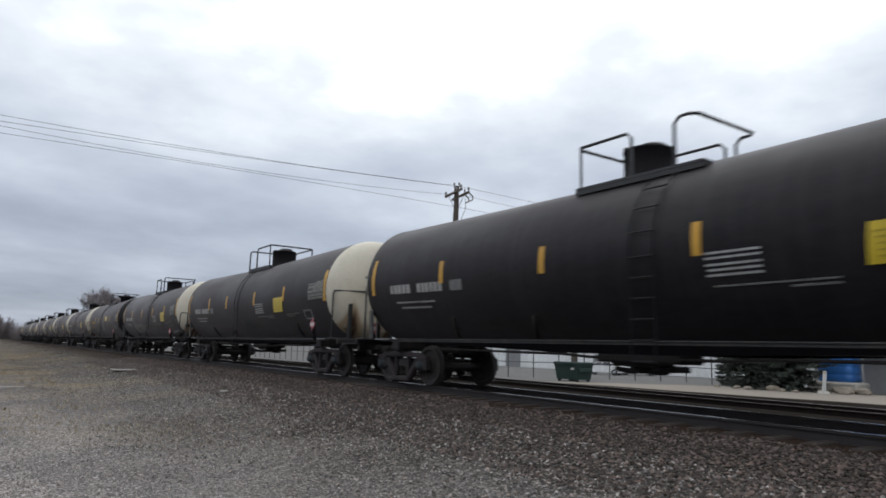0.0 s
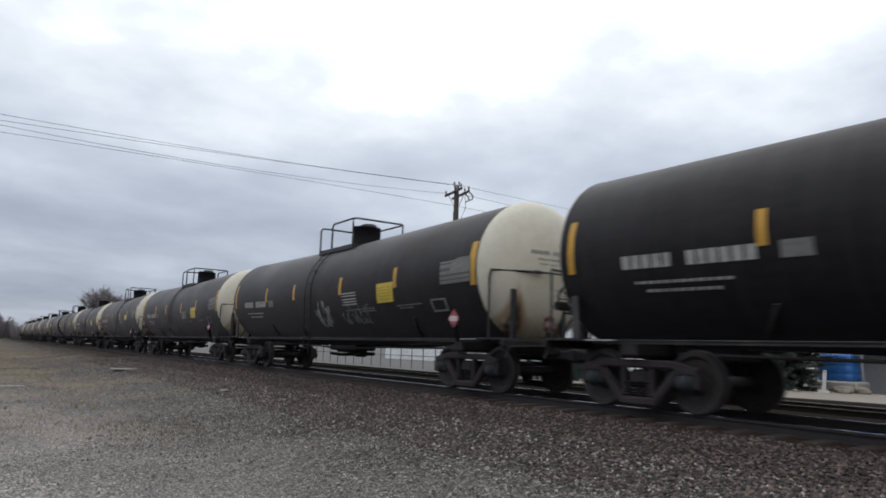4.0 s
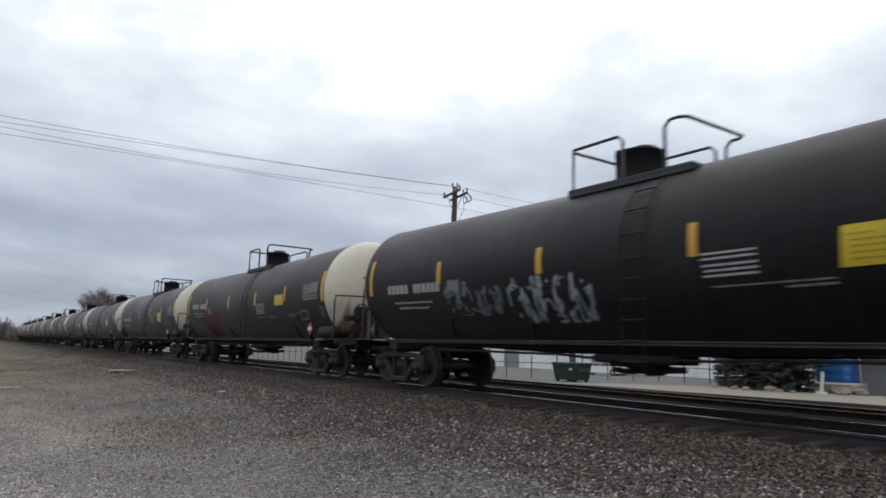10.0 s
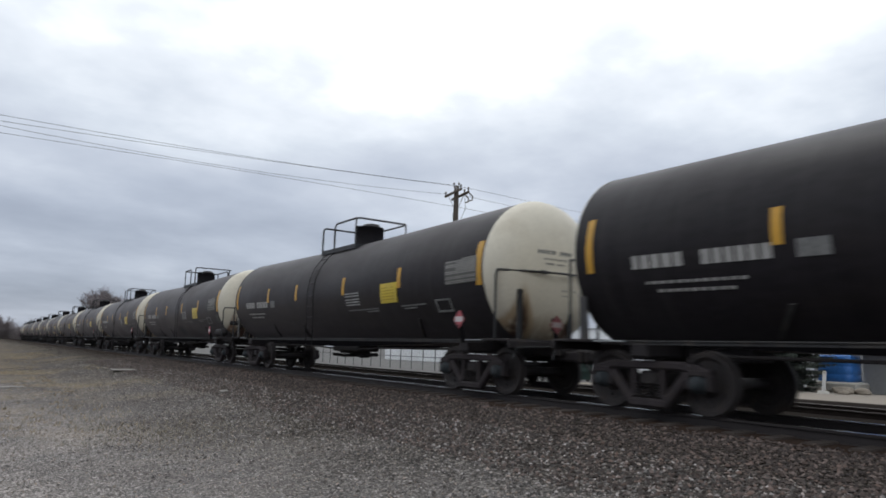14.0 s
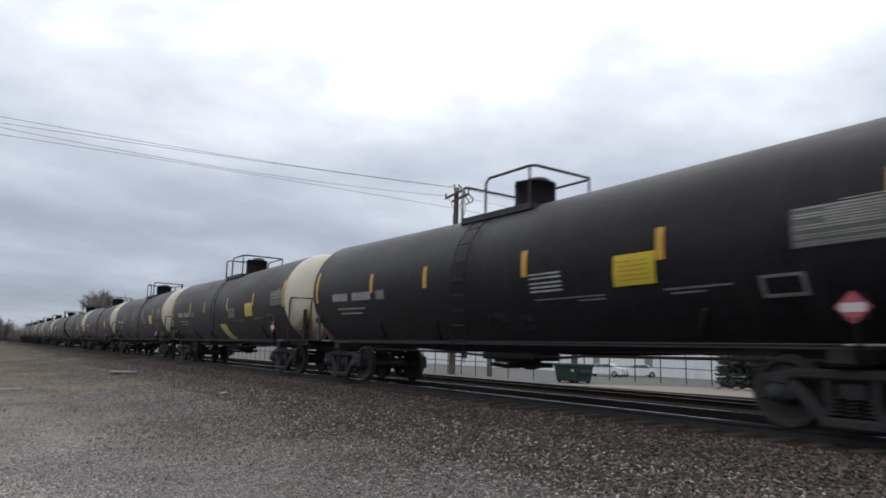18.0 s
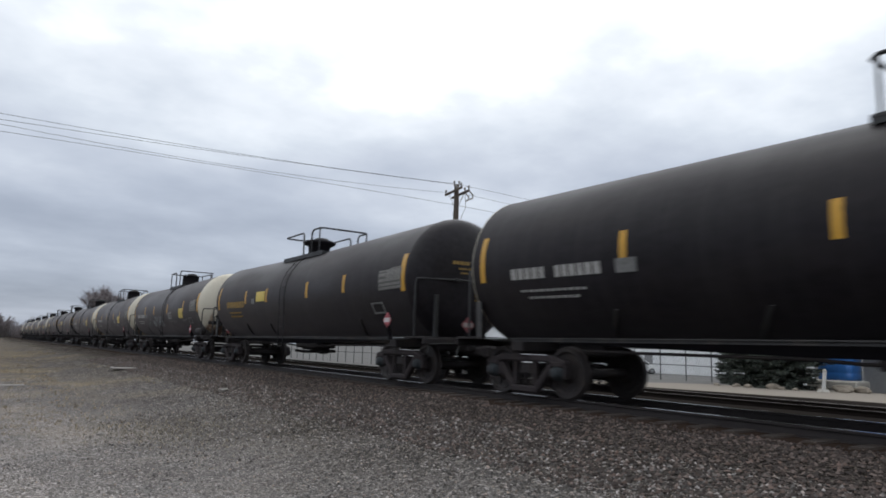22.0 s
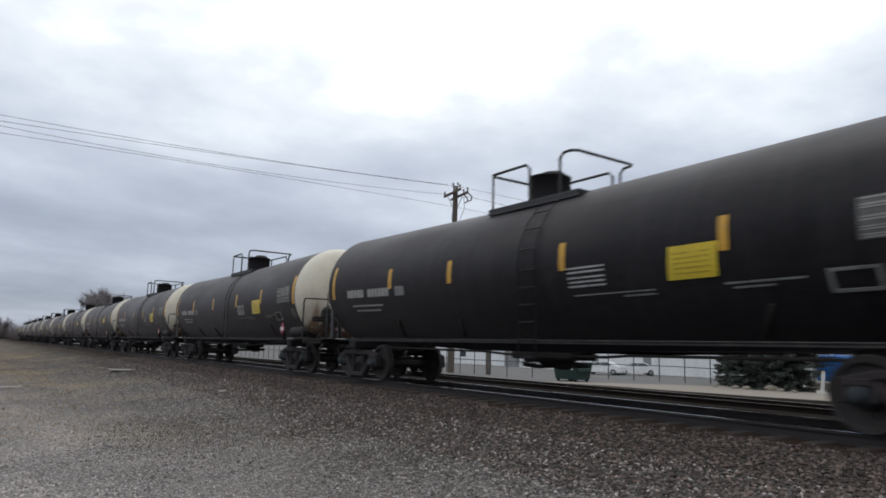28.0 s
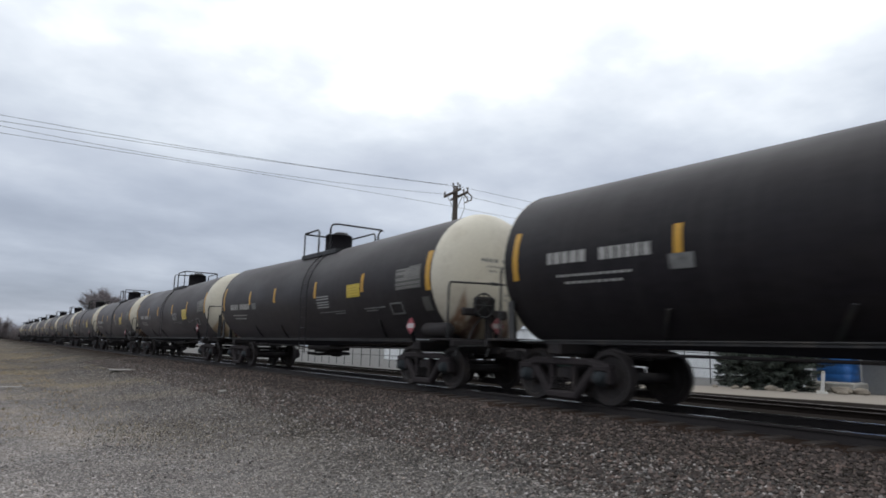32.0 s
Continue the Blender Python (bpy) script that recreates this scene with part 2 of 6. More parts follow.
PALE = material("pale_placard_white", (0.5, 0.45, 0.45), 0.5, 0, 0.15, 6, 40, 0.05, 0.002)
SPRAY = material("pale_spray_paint", (0.27, 0.295, 0.305), 0.6, 0, 0.35, 3, 18, 0.0, 0.002, (0.12, 0.12, 0.12), 0.6, 4)
SPRAYGREY = material("faded_grey_spray", (0.13, 0.145, 0.15), 0.6, 0, 0.4, 3, 18, 0.0, 0.002, (0.03, 0.03, 0.03), 0.7, 4)
SPRAYTEAL = material("faded_teal_spray", (0.022, 0.036, 0.041), 0.6, 0, 0.35, 3, 18, 0.0, 0.002, (0.02, 0.02, 0.02), 0.6, 4)
SPRAYRED = material("faded_red_spray", (0.14, 0.025, 0.025), 0.6, 0, 0.35, 3, 18, 0.0, 0.002, (0.02, 0.02, 0.02), 0.6, 4)
SPRAYHAZE = material("faint_blue_grey_spray", (0.042, 0.055, 0.062), 0.6, 0, 0.4, 3, 18, 0.0, 0.002, (0.02, 0.02, 0.022), 0.7, 4)
SPRAYRUST = material("red_orange_spray", (0.38, 0.10, 0.085), 0.6, 0, 0.3, 3, 18, 0.0)
LADDER = material("black_ladder_paint", (0.0108, 0.0098, 0.012), 0.6, 0, 0.4, 3, 25, 0.05, 0.003, spec=0.16, dust=0.15)
RAILSIDE = material("rusty_rail", (0.021, 0.0165, 0.0165), 0.8, 0.1, 0.3, 3, 40, 0.2, 0.004)
RAILTOP = material("polished_rail_head", (0.58, 0.56, 0.54), 0.15, 1.0, 0.1, 2, 60, 0.02, 0.001)
RAILDARK = material("dark_siding_rail", (0.02, 0.016, 0.014), 0.9, 0, 0.3, 3, 40, 0.2, 0.004, spec=0.1)
RAILDULL = material("dull_siding_rail_head", (0.11, 0.095, 0.085), 0.6, 0.2, 0.2, 2, 60, 0.05, 0.001)
TIE = material("creosoted_tie", (0.035, 0.0245, 0.019), 0.95, 0, 0.4, 4, 35, 0.5, 0.01, (0.046, 0.033, 0.026), 0.5, 3)
STONE = material("ballast_stone", (0.155, 0.141, 0.134), 0.9, 0, 0.25, 12, 60, 0.3, 0.006, island=0.66, tint=(1.0, 0.88, 0.79))
BANKSTONE = material("brown_ballast_stone", (0.0705, 0.0535, 0.047), 0.9, 0, 0.25, 12, 60, 0.3, 0.006, island=0.55, tint=(1.0, 0.87, 0.79))
LOTSTONE = material("lot_gravel", (0.21, 0.193, 0.184), 0.9, 0, 0.25, 12, 60, 0.3, 0.006, island=0.5, tint=(1.0, 0.84, 0.68))
# a darker brown ballast, for the stones between the rails
STONEDARK = material("dark_ballast_stone", (0.05, 0.04, 0.034), 0.9, 0, 0.3, 12, 60, 0.3, 0.006, island=0.5)
WOODPOLE = material("weathered_pole_wood", (0.10, 0.08, 0.065), 0.9, 0, 0.35, 2, 30, 0.4, 0.01, stretch=(1, 1, 0.15))
PORCELAIN = material("grey_insulator", (0.22, 0.21, 0.20), 0.3, 0, 0.1, 5, 30, 0.0)
WIRE = material("wire", (0.05, 0.05, 0.05), 0.6, 0.3, 0.1, 5, 30, 0.0)
GALV = material("galvanised_steel", (0.30, 0.31, 0.32), 0.5, 0.6, 0.2, 6, 40, 0.05, 0.002)
FENCEDARK = material("dark_fence_steel", (0.10, 0.10, 0.10), 0.55, 0.4, 0.2, 6, 40, 0.05, 0.002)
GREENBIN = material("green_dumpster_paint", (0.009, 0.032, 0.026), 0.55, 0, 0.3, 2, 20, 0.1, 0.004, (0.06, 0.05, 0.035), 0.4, 2)
CARWHITE = material("white_car_paint", (0.72, 0.72, 0.72), 0.25, 0, 0.05, 2, 20, 0.0)
GLASSDARK = material("dark_car_glass", (0.03, 0.035, 0.04), 0.08, 0, 0.05, 2, 20, 0.0)
RUBBER = material("tyre_rubber", (0.02, 0.02, 0.02), 0.85, 0, 0.2, 5, 30, 0.1, 0.003)
SIDING = material("white_metal_siding", (0.74, 0.745, 0.75), 0.55, 0, 0.08, 0.4, 12, 0.05, 0.004, (0.42, 0.42, 0.42), 0.4, 0.3, stretch=(1, 1, 0.3))
SIDINGGREY = material("grey_wall_paint", (0.20, 0.20, 0.205), 0.7, 0, 0.12, 0.5, 12, 0.1, 0.004)
ROOF = material("grey_roof_shingle", (0.09, 0.095, 0.105), 0.85, 0, 0.25, 1.5, 20, 0.4, 0.01)
BLUE = material("blue_tarpaulin", (0.035, 0.155, 0.45), 0.42, 0, 0.2, 1.4, 9, 0.3, 0.02)
CONCRETE = material("pale_concrete", (0.44, 0.42, 0.38), 0.9, 0, 0.2, 2.5, 30, 0.3, 0.006, (0.26, 0.23, 0.19), 0.5, 2)
BOULDER = material("tan_limestone", (0.235, 0.2, 0.16), 0.95, 0, 0.3, 2.5, 30, 0.4, 0.01, (0.18, 0.15, 0.12), 0.5, 2)
BOLLARD = material("white_post_paint", (0.58, 0.57, 0.55), 0.6, 0, 0.15, 4, 30, 0.1, 0.003, (0.2, 0.18, 0.16), 0.5, 4)
BARK = material("grey_bark", (0.14, 0.12, 0.11), 0.95, 0, 0.35, 3, 30, 0.5, 0.02)
TWIG = material("bare_twigs", (0.27, 0.235, 0.235), 0.95, 0, 0.25, 3, 20, 0.0, island=0.35)
NEEDLE = material("spruce_needles", (0.068, 0.082, 0.067), 0.8, 0, 0.35, 2, 20, 0.0, island=0.5)
WEED = material("dry_weeds", (0.155, 0.128, 0.09), 0.95, 0, 0.3, 3, 20, 0.0, island=0.4)
EMBLEM = material("faded_emblem", (0.085, 0.082, 0.075), 0.65, 0, 0.35, 5, 25, 0.0, 0.002, (0.03, 0.03, 0.03), 0.6, 6)
DRYGRASS = material("dry_grass", (0.26, 0.20, 0.115), 0.95, 0, 0.3, 3, 20, 0.0, island=0.4)


def streaks(m, rgb, amount):
    """Thin upright runs of dust and dried spill on a painted side."""
    nt = m.node_tree
    N, L = nt.nodes.new, nt.links.new
    b = nt.nodes["Principled BSDF"]
    col = b.inputs["Base Color"].links[0].from_socket
    tc, mp, n, rg, mx = N("ShaderNodeTexCoord"), N("ShaderNodeMapping"), N("ShaderNodeTexNoise"), N("ShaderNodeMapRange"), N("ShaderNodeMixRGB")
    info, off_ = N("ShaderNodeObjectInfo"), N("ShaderNodeMath")
    off_.operation, off_.inputs[1].default_value = "MULTIPLY", 53.0
    L(info.outputs["Random"], off_.inputs[0])
    mp.inputs["Scale"].default_value = (0.15, 3.0, 0.3)
    L(tc.outputs["Object"], mp.inputs[0])
    L(off_.outputs[0], mp.inputs["Location"])
    n.inputs["Scale"].default_value, n.inputs["Detail"].default_value, n.inputs["Roughness"].default_value = 1.3, 7.0, 0.62
    L(mp.outputs[0], n.inputs["Vector"])
    rg.inputs["From Min"].default_value, rg.inputs["From Max"].default_value = 0.47, 0.72
    rg.inputs["To Max"].default_value = amount
    L(n.outputs[0], rg.inputs["Value"])
    L(rg.outputs[0], mx.inputs[0]); L(col, mx.inputs[1])
    mx.inputs[2].default_value = (*rgb, 1)
    L(mx.outputs[0], b.inputs["Base Color"])


streaks(TANK, (0.026, 0.0245, 0.026), 0.5)

# ---- mesh helpers ----
class Shape:
    """Gathers vertices and faces of one mesh; each face is smooth or flat and has a material slot."""

    def __init__(self):
        self.v, self.f, self.s, self.m = [], [], [], []

    def add(self, vs, fs, smooth=False, slot=0):
        o = len(self.v)
        self.v += [tuple(p) for p in vs]
        self.f += [tuple(i + o for i in q) for q in fs]
        self.s += [smooth] * len(fs)
        self.m += [slot] * len(fs)
        return self

    def box(self, c, size, bevel=0.0, m=None, slot=0):
        """A box about c; with a bevel its edges and corners are cut off."""
        hx, hy, hz = (s / 2 for s in size)
        c = Vector(c)
        put = (lambda p: m @ Vector(p) + c) if m else (lambda p: Vector(p) + c)
        if not bevel:
            vs = [put((x, y, z)) for x in (-hx, hx) for y in (-hy, hy) for z in (-hz, hz)]
            return self.add(vs, [(0, 1, 3, 2), (4, 6, 7, 5), (0, 4, 5, 1), (2, 3, 7, 6), (0, 2, 6, 4), (1, 5, 7, 3)], slot=slot)
        b = min(bevel, hx * 0.9, hy * 0.9, hz * 0.9)
        vs, idx = [], {}
        for x in (-1, 1):
            for y in (-1, 1):
                for z in (-1, 1):
                    for a in range(3):
                        p = [x * hx, y * hy, z * hz]
                        for k in range(3):
                            if k != a:
                                p[k] -= (x, y, z)[k] * b
                        idx[x, y, z, a] = len(vs)
                        vs.append(put(p))
        fs = []
        for a in range(3):
            u, w = (a + 1) % 3, (a + 2) % 3
            for s in (-1, 1):
                q = []
                for p, r in ((-1, -1), (1, -1), (1, 1), (-1, 1)):
                    k = [0, 0, 0]
                    k[a], k[u], k[w] = s, p, r
                    q.append(idx[k[0], k[1], k[2], a])
                fs.append(q if s > 0 else q[::-1])
            for p in (-1, 1):
                for r in (-1, 1):
                    k0, k1 = [0, 0, 0], [0, 0, 0]
                    k0[a], k0[u], k0[w] = -1, p, r
                    k1[a], k1[u], k1[w] = 1, p, r
                    q = [idx[(*k0, u)], idx[(*k1, u)], idx[(*k1, w)], idx[(*k0, w)]]
                    fs.append(q if p * r < 0 else q[::-1])
        for x in (-1, 1):
            for y in (-1, 1):
                for z in (-1, 1):
                    q = [idx[x, y, z, a] for a in range(3)]
                    fs.append(q if x * y * z > 0 else q[::-1])
        return self.add(vs, fs, slot=slot)

    def beam(self, p0, p1, w, h, bevel=0.0, up=(0, 0, 1)):
        """A straight bar from p0 to p1; w across, h along up."""
        p0, p1 = Vector(p0), Vector(p1)
        d = (p1 - p0).normalized()
        s = d.cross(Vector(up))
        s = s.normalized() if s.length > 1e-4 else Vector((1, 0, 0))
        t = s.cross(d)
        m = Matrix((s, d, t)).transposed()
        return self.box((p0 + p1) / 2, (w, (p1 - p0).length, h), bevel, m)

    def tube(self, pts, r, n=8, caps=True):
        """A round pipe along pts; r is a number or one for each point."""
        pts = [Vector(p) for p in pts]
        rs = r if isinstance(r, (list, tuple)) else [r] * len(pts)
        vs, ref = [], None
        for i, p in enumerate(pts):
            d = (pts[min(i + 1, len(pts) - 1)] - pts[max(i - 1, 0)]).normalized()
            if ref is None:
                ref = d.cross(Vector((0.31, 0.17, 0.94)))
                if ref.length < 1e-3:
                    ref = d.cross(Vector((1, 0, 0)))
            a = (ref - d * ref.dot(d)).normalized()
            ref = a
            b = d.cross(a)
            vs += [p + (a * math.cos(k * math.tau / n) + b * math.sin(k * math.tau / n)) * rs[i] for k in range(n)]
        fs = [(i * n + k, i * n + (k + 1) % n, (i + 1) * n + (k + 1) % n, (i + 1) * n + k) for i in range(len(pts) - 1) for k in range(n)]
        self.add(vs, fs, True)
        if caps:
            self.add(vs[:n], [tuple(range(n))[::-1]])
            self.add(vs[-n:], [tuple(range(n))])
        return self

    def lathe(self, profile, axis="y", at=(0, 0, 0), n=32, smooth=True, arc=None):
        """Turns a profile of (along, radius) round the axis."""
        vs, at = [], Vector(at)
        for a, r in profile:
            for k in range(n):
                c, s = math.cos(k * math.tau / n) * r, math.sin(k * math.tau / n) * r
                vs.append(at + Vector({"x": (a, c, s), "y": (s, a, c), "z": (c, s, a)}[axis]))
        fs = [(i * n + k, i * n + (k + 1) % n, (i + 1) * n + (k + 1) % n, (i + 1) * n + k) for i in range(len(profile) - 1) for k in range(n)]
        return self.add(vs, fs, smooth)

    def mesh(self, name, *mats):
        me = bpy.data.meshes.new(name)
        me.from_pydata(self.v, [], self.f)
        me.polygons.foreach_set("use_smooth", self.s)
        for m in mats:
            me.materials.append(m)
        if len(mats) > 1:
            me.polygons.foreach_set("material_index", self.m)
        me.update()
        return me


# lettering bars, springs and mesh, too small to pick apart
JOINED = ("car_lettering", "data_stencil", "lower_stencil", "end_lettering", "notice_print", "sign_print", "end_graffiti", "graffiti", "sprayed_word", "spring_nest", "wire_mesh", "limb_frame")


def part(name, shape, mat, parent, label="", at=None):
    """Links a shape as one mesh object under a thing or a part."""
    mats = mat if isinstance(mat, (list, tuple)) else (mat,)
    ob = new(name, shape if isinstance(shape, bpy.types.Mesh) else shape.mesh(name, *mats))
    ob.parent = parent
    if name in JOINED:
        ob["kind"] = "stuff"
    if at:
        ob.location = at
    return tagged(ob, label) if label else ob


def thing(name, label, category, at=(0, 0, 0), group="", kind=""):
    ob = new(name)
    ob.location = at
    ob.empty_display_size = 0.2
    return tagged(ob, label, category, group, kind)


# ---- the plan, metres ----
TRACK_X, RAIL_Z, GAUGE = 9.53, 0.75, 0.755     # main track: centre line, rail top, half gauge
SIDING_X, SIDING_Z = 17.0, 0.49
BEND_Y, BEND_R = 190.0, 450.0                  # the main track bends away to the right here
CAR_L, HALF = 17.96, 7.68                      # coupled length of a tank car, half its jacket
TANK_R, TANK_C = 1.52, 2.40                    # jacket radius, centre over the rail


def along(d, x=TRACK_X):
    """A place on the track d metres up the line, and the turn of the track there."""
    if d <= BEND_Y:
        return Vector((x, d, 0)), 0.0
    a = (d - BEND_Y) / BEND_R
    r = BEND_R - (x - TRACK_X)
    return Vector((TRACK_X + BEND_R - r * math.cos(a), BEND_Y + r * math.sin(a), 0)), a


def smooth(a, b, x):
    t = min(1.0, max(0.0, (x - a) / (b - a)))
    return t * t * (3 - 2 * t)


def height(x, y):
    """The ground: a gravel lot, the ballast bank, the lower siding, a gravel road and a paved lot."""
    z = 0.597 * smooth(2.4, 8.0, x) - 0.22 * smooth(10.9, 12.2, x) - 0.06 * smooth(15.6, 18.0, x) - 0.9 * smooth(27.0, 52.0, x)
    z -= 0.055 * smooth(8.78, 8.9, x) * (1 - smooth(10.3, 10.5, x)) + 0.02 * smooth(11.2, 12.2, x)
    z += 0.02 * noise.noise((x * 0.5, y * 0.35, 0)) * (1 - 0.7 * smooth(8, 8.4, x) * (1 - smooth(15.6, 16, x)))
    return z


# ---- ground ----
def ground_material():
    m = bpy.data.materials.new("gravel_ground")
    m.use_nodes = True
    nt = m.node_tree
    N, L = nt.nodes.new, nt.links.new
    b = nt.nodes["Principled BSDF"]
    b.inputs["Roughness"].default_value = 0.95
    b.inputs["Specular IOR Level"].default_value = 0.0
    tc = N("ShaderNodeTexCoord")
    sep = N("ShaderNodeSeparateXYZ")
    L(tc.outputs["Object"], sep.inputs[0])
    edge = N("ShaderNodeTexNoise")
    edge.inputs["Scale"].default_value, edge.inputs["Detail"].default_value = 0.3, 7.0
    L(tc.outputs["Object"], edge.inputs["Vector"])
    wob = N("ShaderNodeMath"); wob.operation = "MULTIPLY_ADD"; wob.inputs[1].default_value = 7.0; wob.inputs[2].default_value = -3.5
    L(edge.outputs[0], wob.inputs[0])
    xx = N("ShaderNodeMath"); xx.operation = "ADD"
    L(sep.outputs[0], xx.inputs[0]); L(wob.outputs[0], xx.inputs[1])

    def over(col, rgb, fac):
        mx = N("ShaderNodeMixRGB")
        L(fac, mx.inputs[0])
        if isinstance(col, tuple):
            mx.inputs[1].default_value = (*col, 1)
        else:
            L(col, mx.inputs[1])
        if isinstance(rgb, tuple):
            mx.inputs[2].default_value = (*rgb, 1)
        else:
            L(rgb, mx.inputs[2])
        return mx.outputs[0]

    def step(src, a, c, lo=0.0, hi=1.0):
        r = N("ShaderNodeMapRange")
        r.inputs["From Min"].default_value, r.inputs["From Max"].default_value = a, c
        r.inputs["To Min"].default_value, r.inputs["To Max"].default_value = lo, hi
        L(src, r.inputs["Value"])
        return r.outputs[0]

    xe = N("ShaderNodeMath"); xe.operation = "MULTIPLY_ADD"; xe.inputs[1].default_value = 0.05
    L(wob.outputs[0], xe.inputs[0]); L(sep.outputs[0], xe.inputs[2])
    # stones seen as cells of two sizes, each lighter or darker than the dirt
    v1, v2 = N("ShaderNodeTexVoronoi"), N("ShaderNodeTexVoronoi")
    v1.inputs["Scale"].default_value, v2.inputs["Scale"].default_value = 26.0, 58.0
    for v in (v1, v2):
        L(tc.outputs["Object"], v.inputs["Vector"])
    fine = N("ShaderNodeTexNoise")
    fine.inputs["Scale"].default_value, fine.inputs["Detail"].default_value = 55.0, 4.0
    L(tc.outputs["Object"], fine.inputs["Vector"])
    big = N("ShaderNodeTexNoise")
    big.inputs["Scale"].default_value, big.inputs["Detail"].default_value, big.inputs["Roughness"].default_value = 0.22, 6.0, 0.6
    L(tc.outputs["Object"], big.inputs["Vector"])
    patch = N("ShaderNodeTexNoise")
    patch.inputs["Scale"].default_value, patch.inputs["Detail"].default_value, patch.inputs["Roughness"].default_value = 1.1, 5.0, 0.65
    L(tc.outputs["Object"], patch.inputs["Vector"])
    c1, c2 = N("ShaderNodeSeparateColor"), N("ShaderNodeSeparateColor")
    L(v1.outputs["Color"], c1.inputs[0])
    L(v2.outputs["Color"], c2.inputs[0])

    def scaled(col, fac):
        mx = N("ShaderNodeMixRGB"); mx.blend_type = "MULTIPLY"; mx.inputs[0].default_value = 1.0
        L(col, mx.inputs[1]); L(fac, mx.inputs[2])
        return mx.outputs[0]

    def skew(src, lo, hi, k=2.2):
        """Most pieces dark, a few bright."""
        p = N("ShaderNodeMath"); p.operation = "POWER"; p.inputs[1].default_value = k
        L(src, p.inputs[0])
        return step(p.outputs[0], 0.0, 1.0, lo, hi)

    def slant(k):
        """x plus a share of y, for edges that run askew to the track; nothing on the near side of the siding."""
        m = N("ShaderNodeMath"); m.operation = "MULTIPLY_ADD"; m.inputs[1].default_value = k
        L(sep.outputs[1], m.inputs[0]); L(sep.outputs[0], m.inputs[2])
        beyond = N("ShaderNodeMath"); beyond.operation = "MULTIPLY"
        L(m.outputs[0], beyond.inputs[0]); L(step(sep.outputs[0], 20.3, 20.4), beyond.inputs[1])
        return beyond.outputs[0]

    lot = over((0.161, 0.146, 0.138), (0.277, 0.254, 0.242), step(big.outputs[0], 0.38, 0.62))
    lot = over(lot, (0.155, 0.149, 0.145), step(patch.outputs[0], 0.48, 0.68, 0.0, 0.75))
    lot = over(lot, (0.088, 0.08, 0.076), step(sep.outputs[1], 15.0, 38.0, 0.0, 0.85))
    lot = scaled(scaled(lot, skew(c2.outputs[0], 0.5, 2.15)), skew(c1.outputs[1], 0.8, 1.45, 3.0))
    gravel = over((0.075, 0.068, 0.062), (0.11, 0.10, 0.092), patch.outputs[0])
    gravel = over(gravel, (0.048, 0.041, 0.036), step(xx.outputs[0], 4.0, 7.0))
    ballast = scaled(scaled(gravel, skew(c1.outputs[0], 0.4, 2.4)), skew(c2.outputs[1], 0.55, 2.1))
    col = over(lot, ballast, step(xx.outputs[0], 0.8, 5.6))
    grassy = N("ShaderNodeMath"); grassy.operation = "MULTIPLY"
    L(step(big.outputs[0], 0.46, 0.62), grassy.inputs[0])
    L(step(sep.outputs[1], 8.0, 24.0, 0.12, 0.6), grassy.inputs[1])
    left = N("ShaderNodeMath"); left.operation = "MULTIPLY"
    L(grassy.outputs[0], left.inputs[0])
    L(step(xx.outputs[0], 6.5, 3.0), left.inputs[1])
    col = over(col, scaled(over((0.17, 0.135, 0.085), (0.26, 0.20, 0.12), patch.outputs[0]), skew(c2.outputs[2], 0.7, 1.5)), left.outputs[0])
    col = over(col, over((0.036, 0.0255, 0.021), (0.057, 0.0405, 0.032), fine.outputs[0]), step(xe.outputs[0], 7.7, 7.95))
    # the shade under the train is put into the ground colour, past the siding
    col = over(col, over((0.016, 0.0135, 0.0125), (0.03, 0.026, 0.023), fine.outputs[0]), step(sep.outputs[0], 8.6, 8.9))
    col = over(col, over((0.235, 0.208, 0.178), (0.31, 0.275, 0.238), fine.outputs[0]), step(slant(0.17), 24.45, 24.8))
    col = over(col, over((0.14, 0.135, 0.13), (0.19, 0.185, 0.18), big.outputs[0]), step(slant(1.6), 56.3, 57.6))
    L(col, b.inputs["Base Color"])
    bp = N("ShaderNodeBump")
    bp.inputs["Strength"].default_value, bp.inputs["Distance"].default_value = 0.6, 0.03
    L(v1.outputs["Distance"], bp.inputs["Height"])
    L(bp.outputs[0], b.inputs["Normal"])
    return m


def build_ground():
    xs = list(np.concatenate([np.linspace(-900, -40, 14), np.linspace(-36, -2, 18), np.linspace(-1.5, 24, 120), np.linspace(26, 80, 24), np.linspace(110, 900, 14)]))
    ys = list(np.concatenate([np.linspace(-400, -20, 12), np.linspace(-16, 40, 190), np.linspace(42, 200, 60), np.linspace(225, 1200, 24)]))
    vs = [(x, y, height(x, y)) for y in ys for x in xs]
    n = len(xs)
    fs = [(j * n + i, j * n + i + 1, (j + 1) * n + i + 1, (j + 1) * n + i) for j in range(len(ys) - 1) for i in range(n - 1)]
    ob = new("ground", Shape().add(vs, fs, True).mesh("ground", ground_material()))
    tagged(ob, "grey gravel ground with ballast bank beside the rails", "ground", kind="structure")


build_ground()


